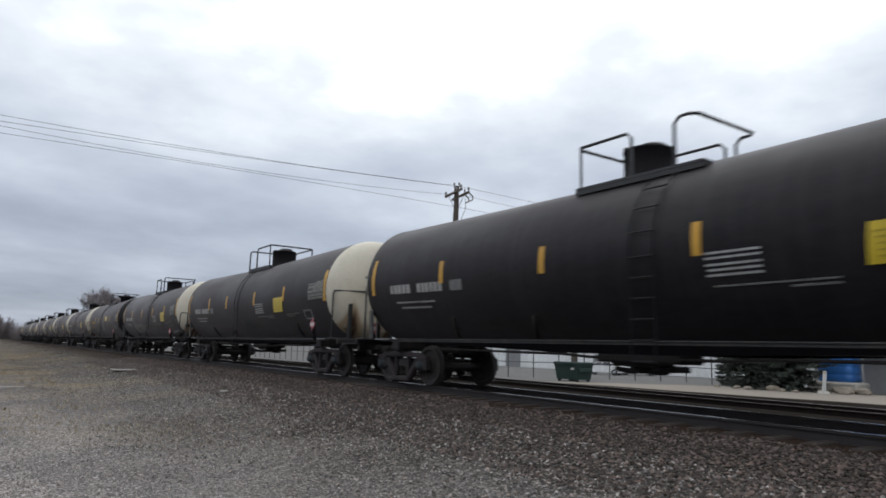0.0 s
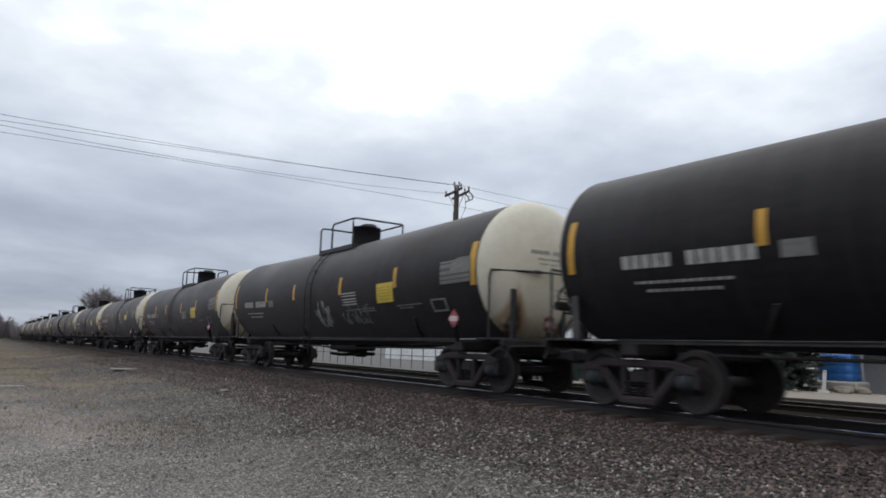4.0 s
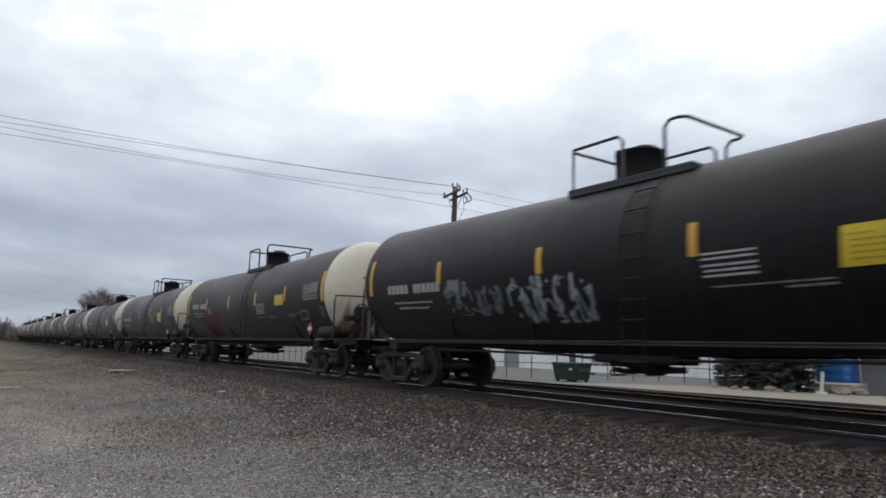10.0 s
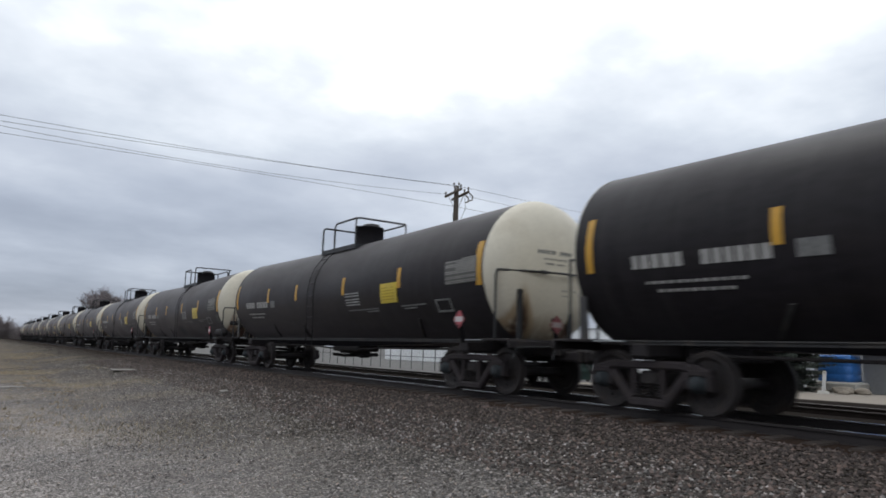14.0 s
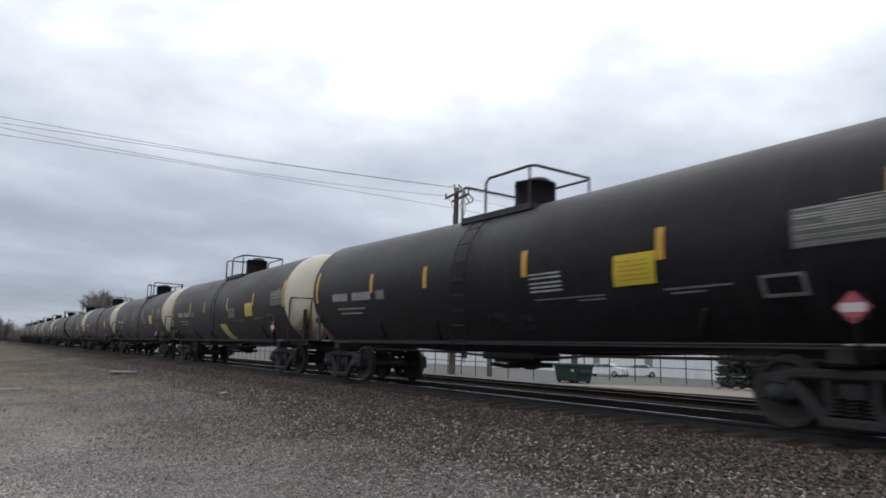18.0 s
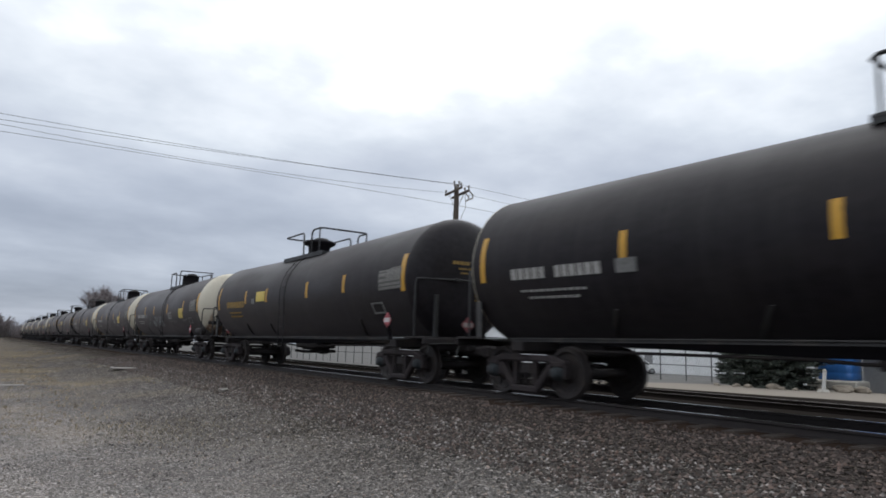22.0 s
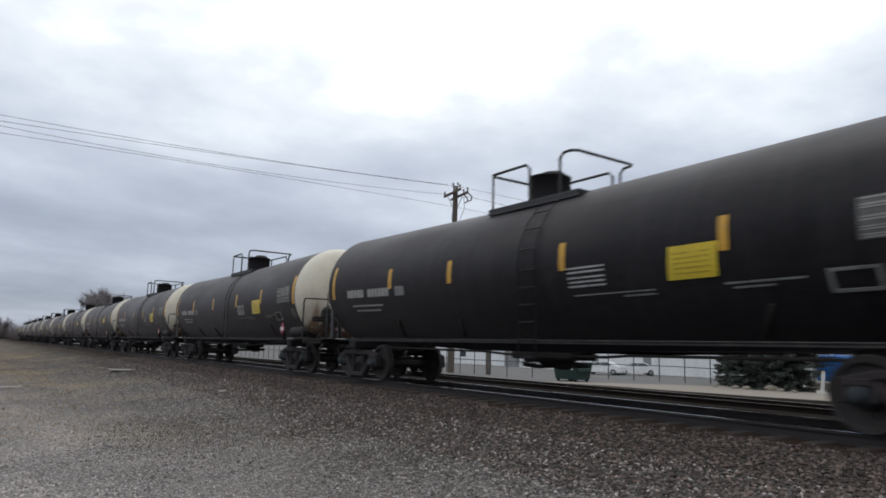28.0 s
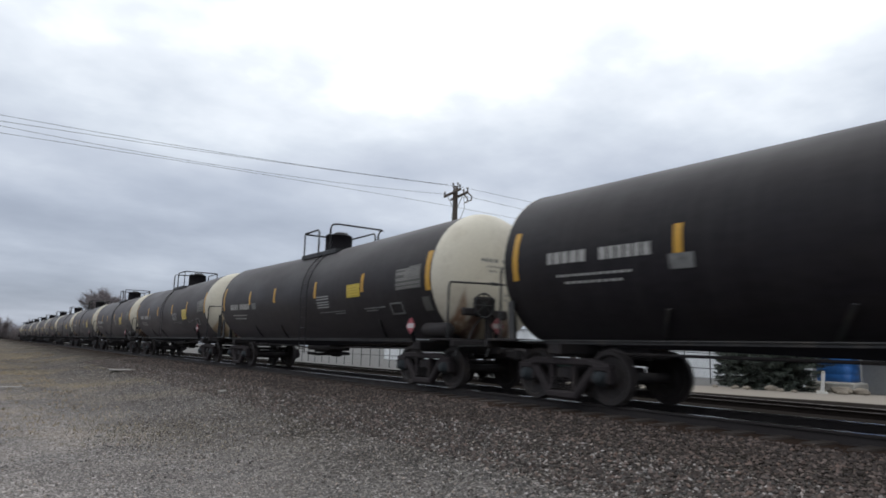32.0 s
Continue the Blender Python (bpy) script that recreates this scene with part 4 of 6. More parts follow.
def build_tank_car(kind):
    """kind A: plain cream end leads; B: the brake end leads; N: all black car with a flared manway."""
    black = kind in "NR"
    label = "black tank car with black ends and gold lettering, on rails" if black else "black tank car with cream ends and yellow reflectors, on rails"
    car = thing("tank_car", label, "railway tank car", group="tank cars of the train")
    part("jacket", shared(f"jacket{kind}", lambda: jacket(kind), TANK), TANK, car)
    for s in (-1, 1):
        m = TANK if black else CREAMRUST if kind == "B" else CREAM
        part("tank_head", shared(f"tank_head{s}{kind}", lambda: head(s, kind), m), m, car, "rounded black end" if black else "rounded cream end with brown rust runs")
        part("stub_sill", shared(f"stub_sill{s}", lambda: Shape().box((0, s * 7.0, 0.92), (0.56, 3.1, 0.3), 0.03), STEEL), STEEL, car)
        part("coupler", shared(f"coupler{s}", lambda: coupler(s), STEEL), STEEL, car)
        part("body_bolster", shared(f"bolster{s}", lambda: Shape().box((0, s * 6.73, 0.93), (2.5, 0.34, 0.24), 0.03), STEEL), STEEL, car)
        part("end_platform", shared(f"end_platform{s}", lambda: end_platform(s), STEEL), STEEL, car, "grimy steel end platform")
        part("end_handrail", shared(f"end_handrail{s}{kind}", lambda: handrail_hoop(s, 2.28, 0.26) if (kind == "B") == (s < 0) else handrail_hoop(s, 2.42), PIPE), PIPE, car, "bent black pipe handrail")
        part("side_sill", shared(f"side_sill{s}", lambda: Shape().box((s * 1.27, 0, 1.055), (0.05, 14.9, 0.02), 0.005).box((s * 1.25, 0, 1.025), (0.012, 14.9, 0.05)), GREYSTEEL), GREYSTEEL, car,
             "long dusty steel side sill")
        # added plate that darkens the belly below the sill like shade
        part("valance", shared(f"valance{s}", lambda: valance(s), SHADEBLACK), SHADEBLACK, car)
        for x in (-1.33, 1.33):
            part("step_plate", shared(f"step_plate{s}{x}", lambda: Shape().box((x, s * 7.3 + (0.1 if s > 0 else 0), 1.05), (0.06, 0.95, 0.028), 0.006), GALV), GALV, car, "pale worn step plate")
        add_truck(car, s * 6.73)
        for x in (-1.38, 1.38) if s > 0 else ():
            part("end_post", shared(f"end_post{s}{x}", lambda: post(s, x), GREYSTEEL), GREYSTEEL, car)
        part("air_hose", shared(f"air_hose{s}", lambda: air_hose(s), RUBBER), RUBBER, car, "black rubber air hose")
        part("cut_lever", shared(f"cut_lever{s}", lambda: cut_lever(s), PIPE), PIPE, car)
    # leading end fittings
    e = -1 if kind in ("B",) else 1
    for x in (-0.95, 0.4):
        part("end_bracket", shared(f"end_bracket{e}{x}", lambda: end_bracket(-e, x), PIPE), PIPE, car)
    if kind == "B":
        part("emblem", shared("emblem", lambda: shell(off(0.16), off(0.46), 1.62, 1.92, 4, 0.01), EMBLEM), EMBLEM, car, "faded plain emblem")
    part("brake_wheel", shared(f"brake_wheel{e}", lambda: brake_wheel(e), PIPE), PIPE, car, "black hand-brake wheel")
    part("brake_stand", shared(f"brake_stand{e}", lambda: brake_stand(e), STEEL), STEEL, car)
    part("air_reservoir", shared(f"air_reservoir{e}", lambda: Shape().lathe([(e * (HALF + a), r) for a, r in ((-0.5, 0.01), (-0.48, 0.12), (-0.4, 0.165), (0.4, 0.165), (0.48, 0.12), (0.5, 0.01))][::-e], "y", (-1.3 if kind == "B" else 1.3, 0, 1.26), 18),
                                STEEL), STEEL, car, "dark horizontal air reservoir")
    part("end_lettering", shared(f"end_lettering{black}", lambda: head_text(-1, ((-0.56, 0.34, 2.72, 2.80, 0.07), (-0.4, 0.25, 2.60, 2.64, 0.05), (-0.35, 0.15, 2.50, 2.54, 0.05), (0.1, 0.42, 1.98, 2.02, 0.05), (0.1, 0.35, 1.88, 1.91, 0.05))), GOLD if black else DIM),
         GOLD if black else DIM, car)
    # manway and platform on top
    dy = DOME_Y[kind]
    if black:
        dome = Shape().lathe([(4.46, 0.001), (4.46, 0.3), (4.44, 0.5), (4.39, 0.58), (4.33, 0.56), (4.24, 0.38), (3.78, 0.36)], "z", (0, dy, 0), 28)
    else:
        dome = Shape().lathe([(4.5, 0.001), (4.5, 0.40), (4.485, 0.44), (4.45, 0.455), (4.44, 0.44), (3.92, 0.44), (3.90, 0.47), (3.78, 0.47)], "z", (0, dy, 0), 28)
    housing = part("manway_housing", PARTS.setdefault(f"housing{kind}", dome.mesh("housing", BLACKSTEEL)), BLACKSTEEL, car, "round black valve housing")
    lid_z = 4.45 if black else 4.5
    part("lid", shared(f"lid{kind}", lambda: Shape().lathe([(lid_z + 0.1, 0.001), (lid_z + 0.095, 0.2), (lid_z + 0.07, 0.25), (lid_z - 0.01, 0.26)], "z", (0.05, dy - 0.05, 0), 18), PIPE), PIPE, housing)
    if not black:
        part("hinge_bolt", shared(f"hinge_bolt{kind}", lambda: Shape().box((-0.25, dy + 0.3, 4.52), (0.1, 0.08, 0.1), 0.02), PIPE), PIPE, housing)

    def deck(y0, y1):
        mid, ln = (y0 + y1) / 2, y1 - y0
        return Shape().box((0, mid, 3.78), (1.78, ln, 0.05), 0.01).box((-0.86, mid, 3.75), (0.05, ln, 0.13)).box((0.86, mid, 3.75), (0.05, ln, 0.13)).box((0, y0, 3.75), (1.7, 0.05, 0.1)).box((0, y1, 3.75), (1.7, 0.05, 0.1))

    y0, y1 = {"A": (-0.86, 1.46), "B": (-1.42, 1.2), "N": (-1.45, 1.82), "R": (-1.82, 1.45)}[kind]
    part("platform", shared(f"platform{kind}", lambda: deck(y0, y1), PIPE), PIPE, car, "black grating platform")
    rail, hoop = {"A": (lambda: end_rail(1.5, 4.57, 0.85), lambda: rail_round(0.95, -0.86, 0.85, 3.68, 4.58, -0.3)),
                  "B": (lambda: rail_round(-0.7, 1.2, 0.85, 3.68, 4.57, 0.65), lambda: rail_round(-0.9, -1.27, 0.85, 3.68, 4.59, 0, False)),
                  "N": (lambda: rail_round(0.05, 1.82, 0.85, 3.68, 4.57, 0.1, False), lambda: rail_round(-0.5, -1.22, 0.85, 3.68, 4.58, 0)),
                  "R": (lambda: rail_round(-0.05, -1.82, 0.85, 3.68, 4.57, -0.1, False), lambda: rail_round(0.5, 1.22, 0.85, 3.68, 4.58, 0))}[kind]
    part("platform_rail", shared(f"platform_rail{kind}", rail, PIPE), PIPE, car, "black pipe railing")
    part("platform_hoop", shared(f"platform_hoop{kind}", hoop, PIPE), PIPE, car, "black pipe railing")
    part("side_ladder", shared(f"side_ladder{kind}", lambda: ladder({"A": 0.6, "B": -0.78, "N": 0.0, "R": 0.0}[kind]), LADDER), LADDER, car, "black side ladder")
    part("outlet_valve", shared("outlet_valve", hopper, STEEL), STEEL, car)
    part("brake_pipe", shared("brake_pipe", brake_pipe, STEEL), STEEL, car)
    for i, (y, z) in enumerate(((off(3.15), 1.55), (off(9.9), 1.55), (off(12.45), 1.5))):
        part("pad_strap", shared(f"pad_strap{i}", lambda: shell(y - 0.035, y + 0.035, 1.08, 1.5, 4, 0.02, -0.42), GREYSTEEL), GREYSTEEL, car)
    # reflectors
    tail = {"A": 15.3, "B": 15.08, "N": 14.86, "R": 14.86}[kind]
    shared("reflector_short", lambda: shell(0.02, 0.16, 2.22, 2.7, 6, 0.008), YELLOW)
    for o, z0, z1, key in ((0.06, 2.05, 2.94, "long"), (tail, 2.05, 2.94, "tail")):
        part("reflector_strip", shared(f"reflector_{key}", lambda: shell(0, 0.14 if key == "tail" else 0.18, z0, z1, 6, 0.008), YELLOW), YELLOW, car, "yellow upright reflector strip", (0, off(o), rise(off(o))))
    # stencils and panels
    shift = 0.0 if kind == "B" else -0.22
    part("notice_panel", shared("notice_panel", lambda: shell(off(0.42), off(1.53), 2.14, 2.63, 5, 0.012), PANEL), PANEL, car, "weathered grey notice panel", (0, shift, 0))
    part("notice_print", shared("notice_print", lambda: bars([(0.45, 1.5, z, z + 0.016, 1.4) for z in (2.155, 2.185, 2.215, 2.245, 2.275)] + [(0.45, 1.5, z, z + 0.022, 0.7) for z in (2.35, 2.385, 2.42, 2.455, 2.49, 2.525, 2.56, 2.6)] + [(0.45, 0.95, 2.645, 2.66, 0.3)], 3, 0.012), NOTICE), NOTICE, car, at=(-0.012, shift, 0))
    if black:
        part("car_lettering", shared("gold_marks", lambda: bars(((11.75, 13.85, 2.1, 2.33, 0.13), (12.15, 13.55, 1.88, 1.94, 0.09), (12.15, 13.55, 1.74, 1.8, 0.09)), 11, 0.045, 0), GOLD), GOLD, car, "gold lettering reduced to bars")
        part("yellow_sign", shared("yellow_sign_n", lambda: shell(off(9.5), off(10.34), 2.27, 2.62, 5, 0.012), SIGN), SIGN, car, "yellow rectangular sign", (0, -4.5 if kind == "R" else 0, 0))
        part("small_plate", shared("small_plate_n", lambda: shell(off(10.55), off(10.85), 2.2, 2.4, 3, 0.01), DIM), DIM, car)
    frame_sh = lambda: shell(off(1.36), off(1.94), 1.59, 1.625, 1, 0.012, shape=shell(off(1.36), off(1.94), 1.83, 1.865, 1, 0.012, shape=shell(off(1.36), off(1.41), 1.59, 1.865, 2, 0.012, shape=shell(off(1.89), off(1.94), 1.59, 1.865, 2, 0.012))))
    part("plate_frame", shared("plate_frame", frame_sh, DIM), DIM, car, "small framed plate", (0, shift * 0.6, 0))
    pz = 1.35 if kind == "B" else 1.46
    part("side_placard", shared(f"side_placard{pz}", lambda: diamond(Matrix.Translation((-1.62, off(0.62), pz)) @ SIDE), RED, PALE), RED, car, "red and white diamond placard")
    part("placard_holder", shared(f"placard_holder{pz}", lambda: Shape().box((-1.595, off(0.62), pz), (0.015, 0.3, 0.3), 0.004).beam((-1.58, off(0.62), pz - 0.1), (-1.5, off(0.62), 1.0), 0.1, 0.03, 0, (0, 1, 0)), BLACKSTEEL), BLACKSTEEL, car)
    part("end_placard", shared("end_placard", lambda: diamond(Matrix.Translation((-0.27, -(HALF + 0.8), 1.38))), DULLRED, DULLPALE), DULLRED, car, "grimy red and white diamond placard")
    part("end_placard_holder", shared("end_placard_holder", lambda: Shape().box((-0.27, -(HALF + 0.775), 1.38), (0.26, 0.015, 0.26), 0.004).beam((-0.27, -(HALF + 0.77), 1.3), (-0.27, -(HALF + 0.74), 1.0), 0.1, 0.03, 0, (0, 1, 0)), BLACKSTEEL), BLACKSTEEL, car)
    return car


def scribble(seed, o0, o1, z0, z1, n, w=0.032):
    """Sprayed letters without meaning: jagged and looping strokes on the side of a car."""
    rng, sh = random.Random(seed), Shape()

    def stroke(pts, w):
        for (ya, za), (yb, zb) in zip(pts, pts[1:]):
            d = math.hypot(yb - ya, zb - za) or 1
            ny, nz = -(zb - za) / d * w / 2, (yb - ya) / d * w / 2
            vs = []
            for y, z in ((ya + ny, za + nz), (ya - ny, za - nz), (yb - ny, zb - nz), (yb + ny, zb + nz)):
                an = math.asin(max(-0.99, min(0.99, (z - TANK_C) / TANK_R)))
                vs.append((-(TANK_R + 0.009) * math.cos(an), off(y), TANK_C + (TANK_R + 0.009) * math.sin(an) + rise(off(y))))
            sh.add(vs, [(0, 1, 2, 3)])

    cell, h = (o1 - o0) / n, z1 - z0
    for k in range(n):
        c = o0 + cell * (k + 0.5)
        for _ in range(3):
            pts = [(c + cell * rng.uniform(-0.6, 0.6), z0 + h * rng.uniform(0.05, 0.95))]
            a = rng.random() * 6.28
            for i in range(10):
                a += rng.choice((0.5, 0.7, -0.6, 1.9, 2.4))
                q = (pts[-1][0] + cell * 0.22 * math.cos(a), pts[-1][1] + h * 0.24 * math.sin(a))
                pts.append((min(max(q[0], c - cell * 0.7), c + cell * 0.7), min(max(q[1], z0), z1)))
            stroke(pts, w * rng.uniform(0.6, 1.5))
        if rng.random() < 0.6:
            stroke([(c + cell * rng.uniform(-0.4, 0.4), z0 + h * 0.1), (c + cell * rng.uniform(-0.3, 0.3), z0 + h * rng.uniform(0.7, 1))], w * 1.7)
    return sh


def head_scribble(s, seed, x0, x1, z0, z1):
    """Looping sprayed strokes on a rounded end."""
    rng, sh = random.Random(seed), Shape()

    def onto(x, z):
        c = min(0.999, math.hypot(x, z - TANK_C) / (TANK_R - 0.01)) ** (1 / HEAD_E)
        return Vector((x, s * (HALF + 0.048 + HEAD_D * math.sqrt(max(0, 1 - c * c))), z + rise(HALF)))

    for k in range(5):
        x, z, a = x0 + (x1 - x0) * (k + 0.5) / 5, z0 + (z1 - z0) * (0.25 + 0.5 * (1 - k / 4)), rng.random() * 6.28
        for i in range(11):
            a += rng.choice((0.5, 0.8, -0.7, 2.2))
            nx, nz = min(max(x + 0.09 * math.cos(a), x0), x1), min(max(z + 0.12 * math.sin(a), z0), z1)
            w = Vector((math.sin(a), 0, -math.cos(a))) * 0.016
            p, q = onto(x, z), onto(nx, nz)
            sh.add([p - w, p + w, q + w, q - w], [(0, 1, 2, 3)])
            x, z = nx, nz
    return sh


def sprayed_word(word, o_left, z, width, size=1.22):
    """A sprayed word wrapped onto the side of a car, read from the camera side."""
    cu = bpy.data.curves.new("word", "FONT")
    cu.body, cu.size, cu.offset = word, size, 0.045
    tmp = bpy.data.objects.new("word", cu)
    scene.collection.objects.link(tmp)
    me = bpy.data.meshes.new_from_object(tmp.evaluated_get(bpy.context.evaluated_depsgraph_get()))
    bpy.data.objects.remove(tmp)
    bm = bmesh.new()
    bm.from_mesh(me)
    for i in range(-6, 26):
        bmesh.ops.bisect_plane(bm, geom=bm.verts[:] + bm.edges[:] + bm.faces[:], plane_co=(0, i * 0.05, 0), plane_no=(0, 1, 0))
    bm.to_mesh(me)
    bm.free()
    k = width / max(v.co.x for v in me.vertices)
    for v in me.vertices:
        zz = z + v.co.y
        an = math.asin(max(-0.99, min(0.99, (zz - TANK_C) / TANK_R)))
        y = off(o_left - v.co.x * k)
        v.co = (-(TANK_R + 0.01) * math.cos(an), y, TANK_C + (TANK_R + 0.01) * math.sin(an) + rise(y))
    me.materials.append(FADED)
    return me


STRIP_TIGHT, STRIP_NARROW, STRIP_WIDE = (11.55, 8.4, 5.35), (12.04, 8.9, 5.78), (11.94, 9.45, 6.12)

# which end leads on each car, from the one beside the camera at the start; N is the all-black kind
TRAIN = "B" + "ABRAAABBANBBBABABAAAABBBNBAANNBBBBBB" + "ABABBAABNAAB"
SPRAYED = {0: ((6.7, 7.6, 1.3, 1.7, 2, SPRAYTEAL),), 1: (("hiccup", 11.85, 1.36, 3.18, 0.98), ("17", 8.45, 1.4, 0.62, 0.5)), 2: ((6.1, 7.7, 1.35, 2.2, 4, SPRAY), (12.9, 14.0, 1.5, 1.7, 2, SPRAYTEAL)),
           4: ((7.0, 8.2, 1.4, 2.1, 3, SPRAY), (4.7, 6.2, 1.45, 1.9, 3, SPRAYGREY)), 5: ((9.4, 12.0, 1.3, 1.85, 5, SPRAYGREY), (6.9, 7.8, 1.25, 1.55, 2, SPRAYTEAL)), 6: ((6.8, 7.8, 1.2, 1.7, 2, SPRAYTEAL),),
           7: ((8.0, 11.3, 1.75, 2.35, 6, SPRAYTEAL), (4.2, 5.2, 1.95, 2.3, 3, SPRAYTEAL)), 9: ((6.55, 7.5, 2.15, 2.6, 5, FADED, 0.03), (9.3, 10.5, 1.42, 1.95, 4, SPRAYGREY), (3.1, 4.1, 1.5, 1.85, 3, SPRAYHAZE, 0.06), (2.0, 3.1, 1.6, 2.1, 4, SPRAYHAZE, 0.07)),
           10: ((10.2, 11.9, 1.55, 2.2, 4, SPRAYGREY), (7.9, 9.8, 1.4, 2.2, 5, SPRAY)), 11: ((10.6, 12.9, 1.25, 2.15, 6, SPRAYRED, 0.075),), 16: ((6.6, 7.6, 1.2, 1.6, 2, SPRAYTEAL),), 18: ((5.0, 6.0, 1.25, 1.5, 2, SPRAYTEAL),),
           19: ((6.4, 7.6, 1.3, 1.6, 2, SPRAYTEAL),), 25: ((10.0, 11.4, 1.6, 2.0, 3, SPRAYGREY), (7.3, 9.8, 1.55, 2.1, 6, SPRAY)), 27: ((6.6, 7.4, 1.35, 1.65, 2, SPRAYGREY),), 32: ((8.7, 10.6, 1.75, 2.25, 5, SPRAYGREY),),
           33: ((5.1, 5.7, 1.55, 1.95, 2, SPRAYTEAL),)}


# where the first short reflector sits, with the yellow sign beside it
FIRST_STRIP = {-1: 2.73, 0: 3.25, 1: 2.74, 2: 3.72, 9: 3.2, 24: 3.2, 5: 3.33, 6: 3.23, 7: 2.75, 8: 3.45, 10: 2.96, 11: 2.96, 12: 2.98, 13: 3.35, 14: 2.76, 17: 3.26, 18: 3.38, 20: 3.0, 21: 2.55, 22: 2.4, 23: 2.51, 25: 2.7, 26: 3.42, 27: 3.42, 30: 3.11, 31: 3.04, 32: 2.92, 33: 3.02, 34: 2.7}


def strips(k, kind):
    """The other three short reflectors of a car."""
    if kind in "NR":
        return (11.45, 9.4, 6.45) if k == 2 else (11.45, 9.24, 5.73)
    return STRIP_TIGHT if k in (21, 22, 23, 34) else STRIP_NARROW if k in (-1, 1, 7, 10, 11, 12, 31, 32, 33) else STRIP_WIDE


PLATFORM_SHIFT = {-1: -0.12, 0: -0.22, 1: -0.22, 33: -0.24, 19: -0.1, 20: -0.28, 21: -0.56, 22: -0.56, 23: -0.56, 30: 0.15, 34: -0.56}


def build_train():
    masters, cars = {}, []
    for i, kind in enumerate(TRAIN):
        k = i - 1
        if kind not in masters:
            car = masters[kind] = build_tank_car(kind)
        else:
            car = copy_thing(masters[kind], Matrix())
        cars.append((k, kind, car))
    for k, kind, car in cars:
        if kind not in "NR":
            # the white running marks differ in their gaps from car to car; five patterns serve the whole train
            q = k % 5
            up = 0.23 if k in (11, 34) else 0.0
            part("car_lettering", shared(f"marks{q}{up}", lambda: bars(((12.12, 13.2, 2.06 + up, 2.26 + up, 0.14), (13.42, 14.3, 2.06 + up, 2.26 + up, 0.15), (12.5, 14.1, 1.83 + up, 1.87 + up, 0.1), (12.7, 14.0, 1.71 + up, 1.75 + up, 0.1)), 20 + q, 0.045, 0), WHITE), WHITE, car,
                 "white lettering reduced to bars")
            part("small_plate", shared("small_plate", lambda: shell(off(11.4), off(11.8), 2.05, 2.27, 3, 0.01), DIM), DIM, car)
            part("data_stencil", shared("data_stencil", lambda: bars([(5.3, 6.1, z, z + 0.03, 0.9) for z in (1.92, 1.99, 2.06, 2.15, 2.22)], 2, 0.012, 0), WORN), WORN, car, "white data lines", (0, strips(k, kind)[2] - 6.12, 0))
            part("lower_stencil", shared("lower_stencil", lambda: bars([(4.4, 6.1, 1.78, 1.80, 0.42), (2.2, 3.3, 1.78, 1.805, 0.36), (4.4, 5.1, 1.72, 1.745, 0.3), (2.6, 3.2, 1.72, 1.745, 0.28)], 4, 0.02, 0.1), DIM), DIM, car,
                 "faded grey stencil lines", (0, strips(k, kind)[2] - 6.12, 0))
            hi = k in (6, 8, 11, 33, 34, 35)
            key = "yellow_sign_high" if hi else "yellow_sign"
            part("yellow_sign", shared(key, lambda: shell(off(3.48), off(4.2 if hi else 4.26), 2.12 if hi else 1.9, 2.46 if hi else 2.37, 6, 0.014, 0.0 if hi else -0.06), SIGN), SIGN, car, "yellow rectangular sign", (0, FIRST_STRIP.get(k, 3.15) - 3.25, 0))
            part("sign_print", shared(key + "_lines", lambda: bars([(3.56, 4.16, z + (0.17 if hi else 0), z + 0.022 + (0.17 if hi else 0), 0.14) for z in (1.97, 2.04, 2.11, 2.18, 2.25)], 8, 0.02), SIGNINK), SIGNINK, car)
            for ob in car.children:
                if ob.name.startswith("sign_print"):
                    ob.location = (-0.012, FIRST_STRIP.get(k, 3.15) - 3.25, 0)
        if k in PLATFORM_SHIFT:
            # on these the platform and its ladder stand further forward
            for ob in car.children:
                if ob.name.split(".")[0] in ("manway_housing", "platform", "platform_rail", "platform_hoop", "side_ladder"):
                    ob.location.y += PLATFORM_SHIFT[k]
        # the middle reflectors are spaced in one of three ways
        for o in (*strips(k, kind), FIRST_STRIP.get(k, 3.15)):
            part("reflector_strip", PARTS["reflector_short"], YELLOW, car, "yellow upright reflector strip", (0, off(o), rise(off(o))))
        if k == 9:
            # its fittings and stencils sit further back than on the other black cars
            for ob in car.children:
                if ob.name.split(".")[0] in ("manway_housing", "platform", "platform_rail", "platform_hoop", "side_ladder", "reflector_strip", "yellow_sign", "small_plate", "car_lettering"):
                    ob.location.y += 0.33
        for j, g in enumerate(SPRAYED.get(k, ())):
            if isinstance(g[0], str):
                part("sprayed_word", sprayed_word(*g), FADED, car, "pale sprayed graffiti word")
            else:
                part("graffiti", scribble(100 + 10 * k + j, *g[:5], *g[6:]), g[5], car, "sprayed graffiti strokes")
        if k == 20:
            part("yellow_drape", shell(off(6.72), off(7.46), 1.1, 1.68, 6, 0.02, 0.0), SIGN, car, "slanted yellow sheet on the lower jacket")
        if k == 7:
            part("end_graffiti", head_scribble(-1, 71, -1.38, -0.98, 1.75, 2.4), SPRAYRUST, car, "red sprayed marks on the cream end")
    return cars


CARS = build_train()

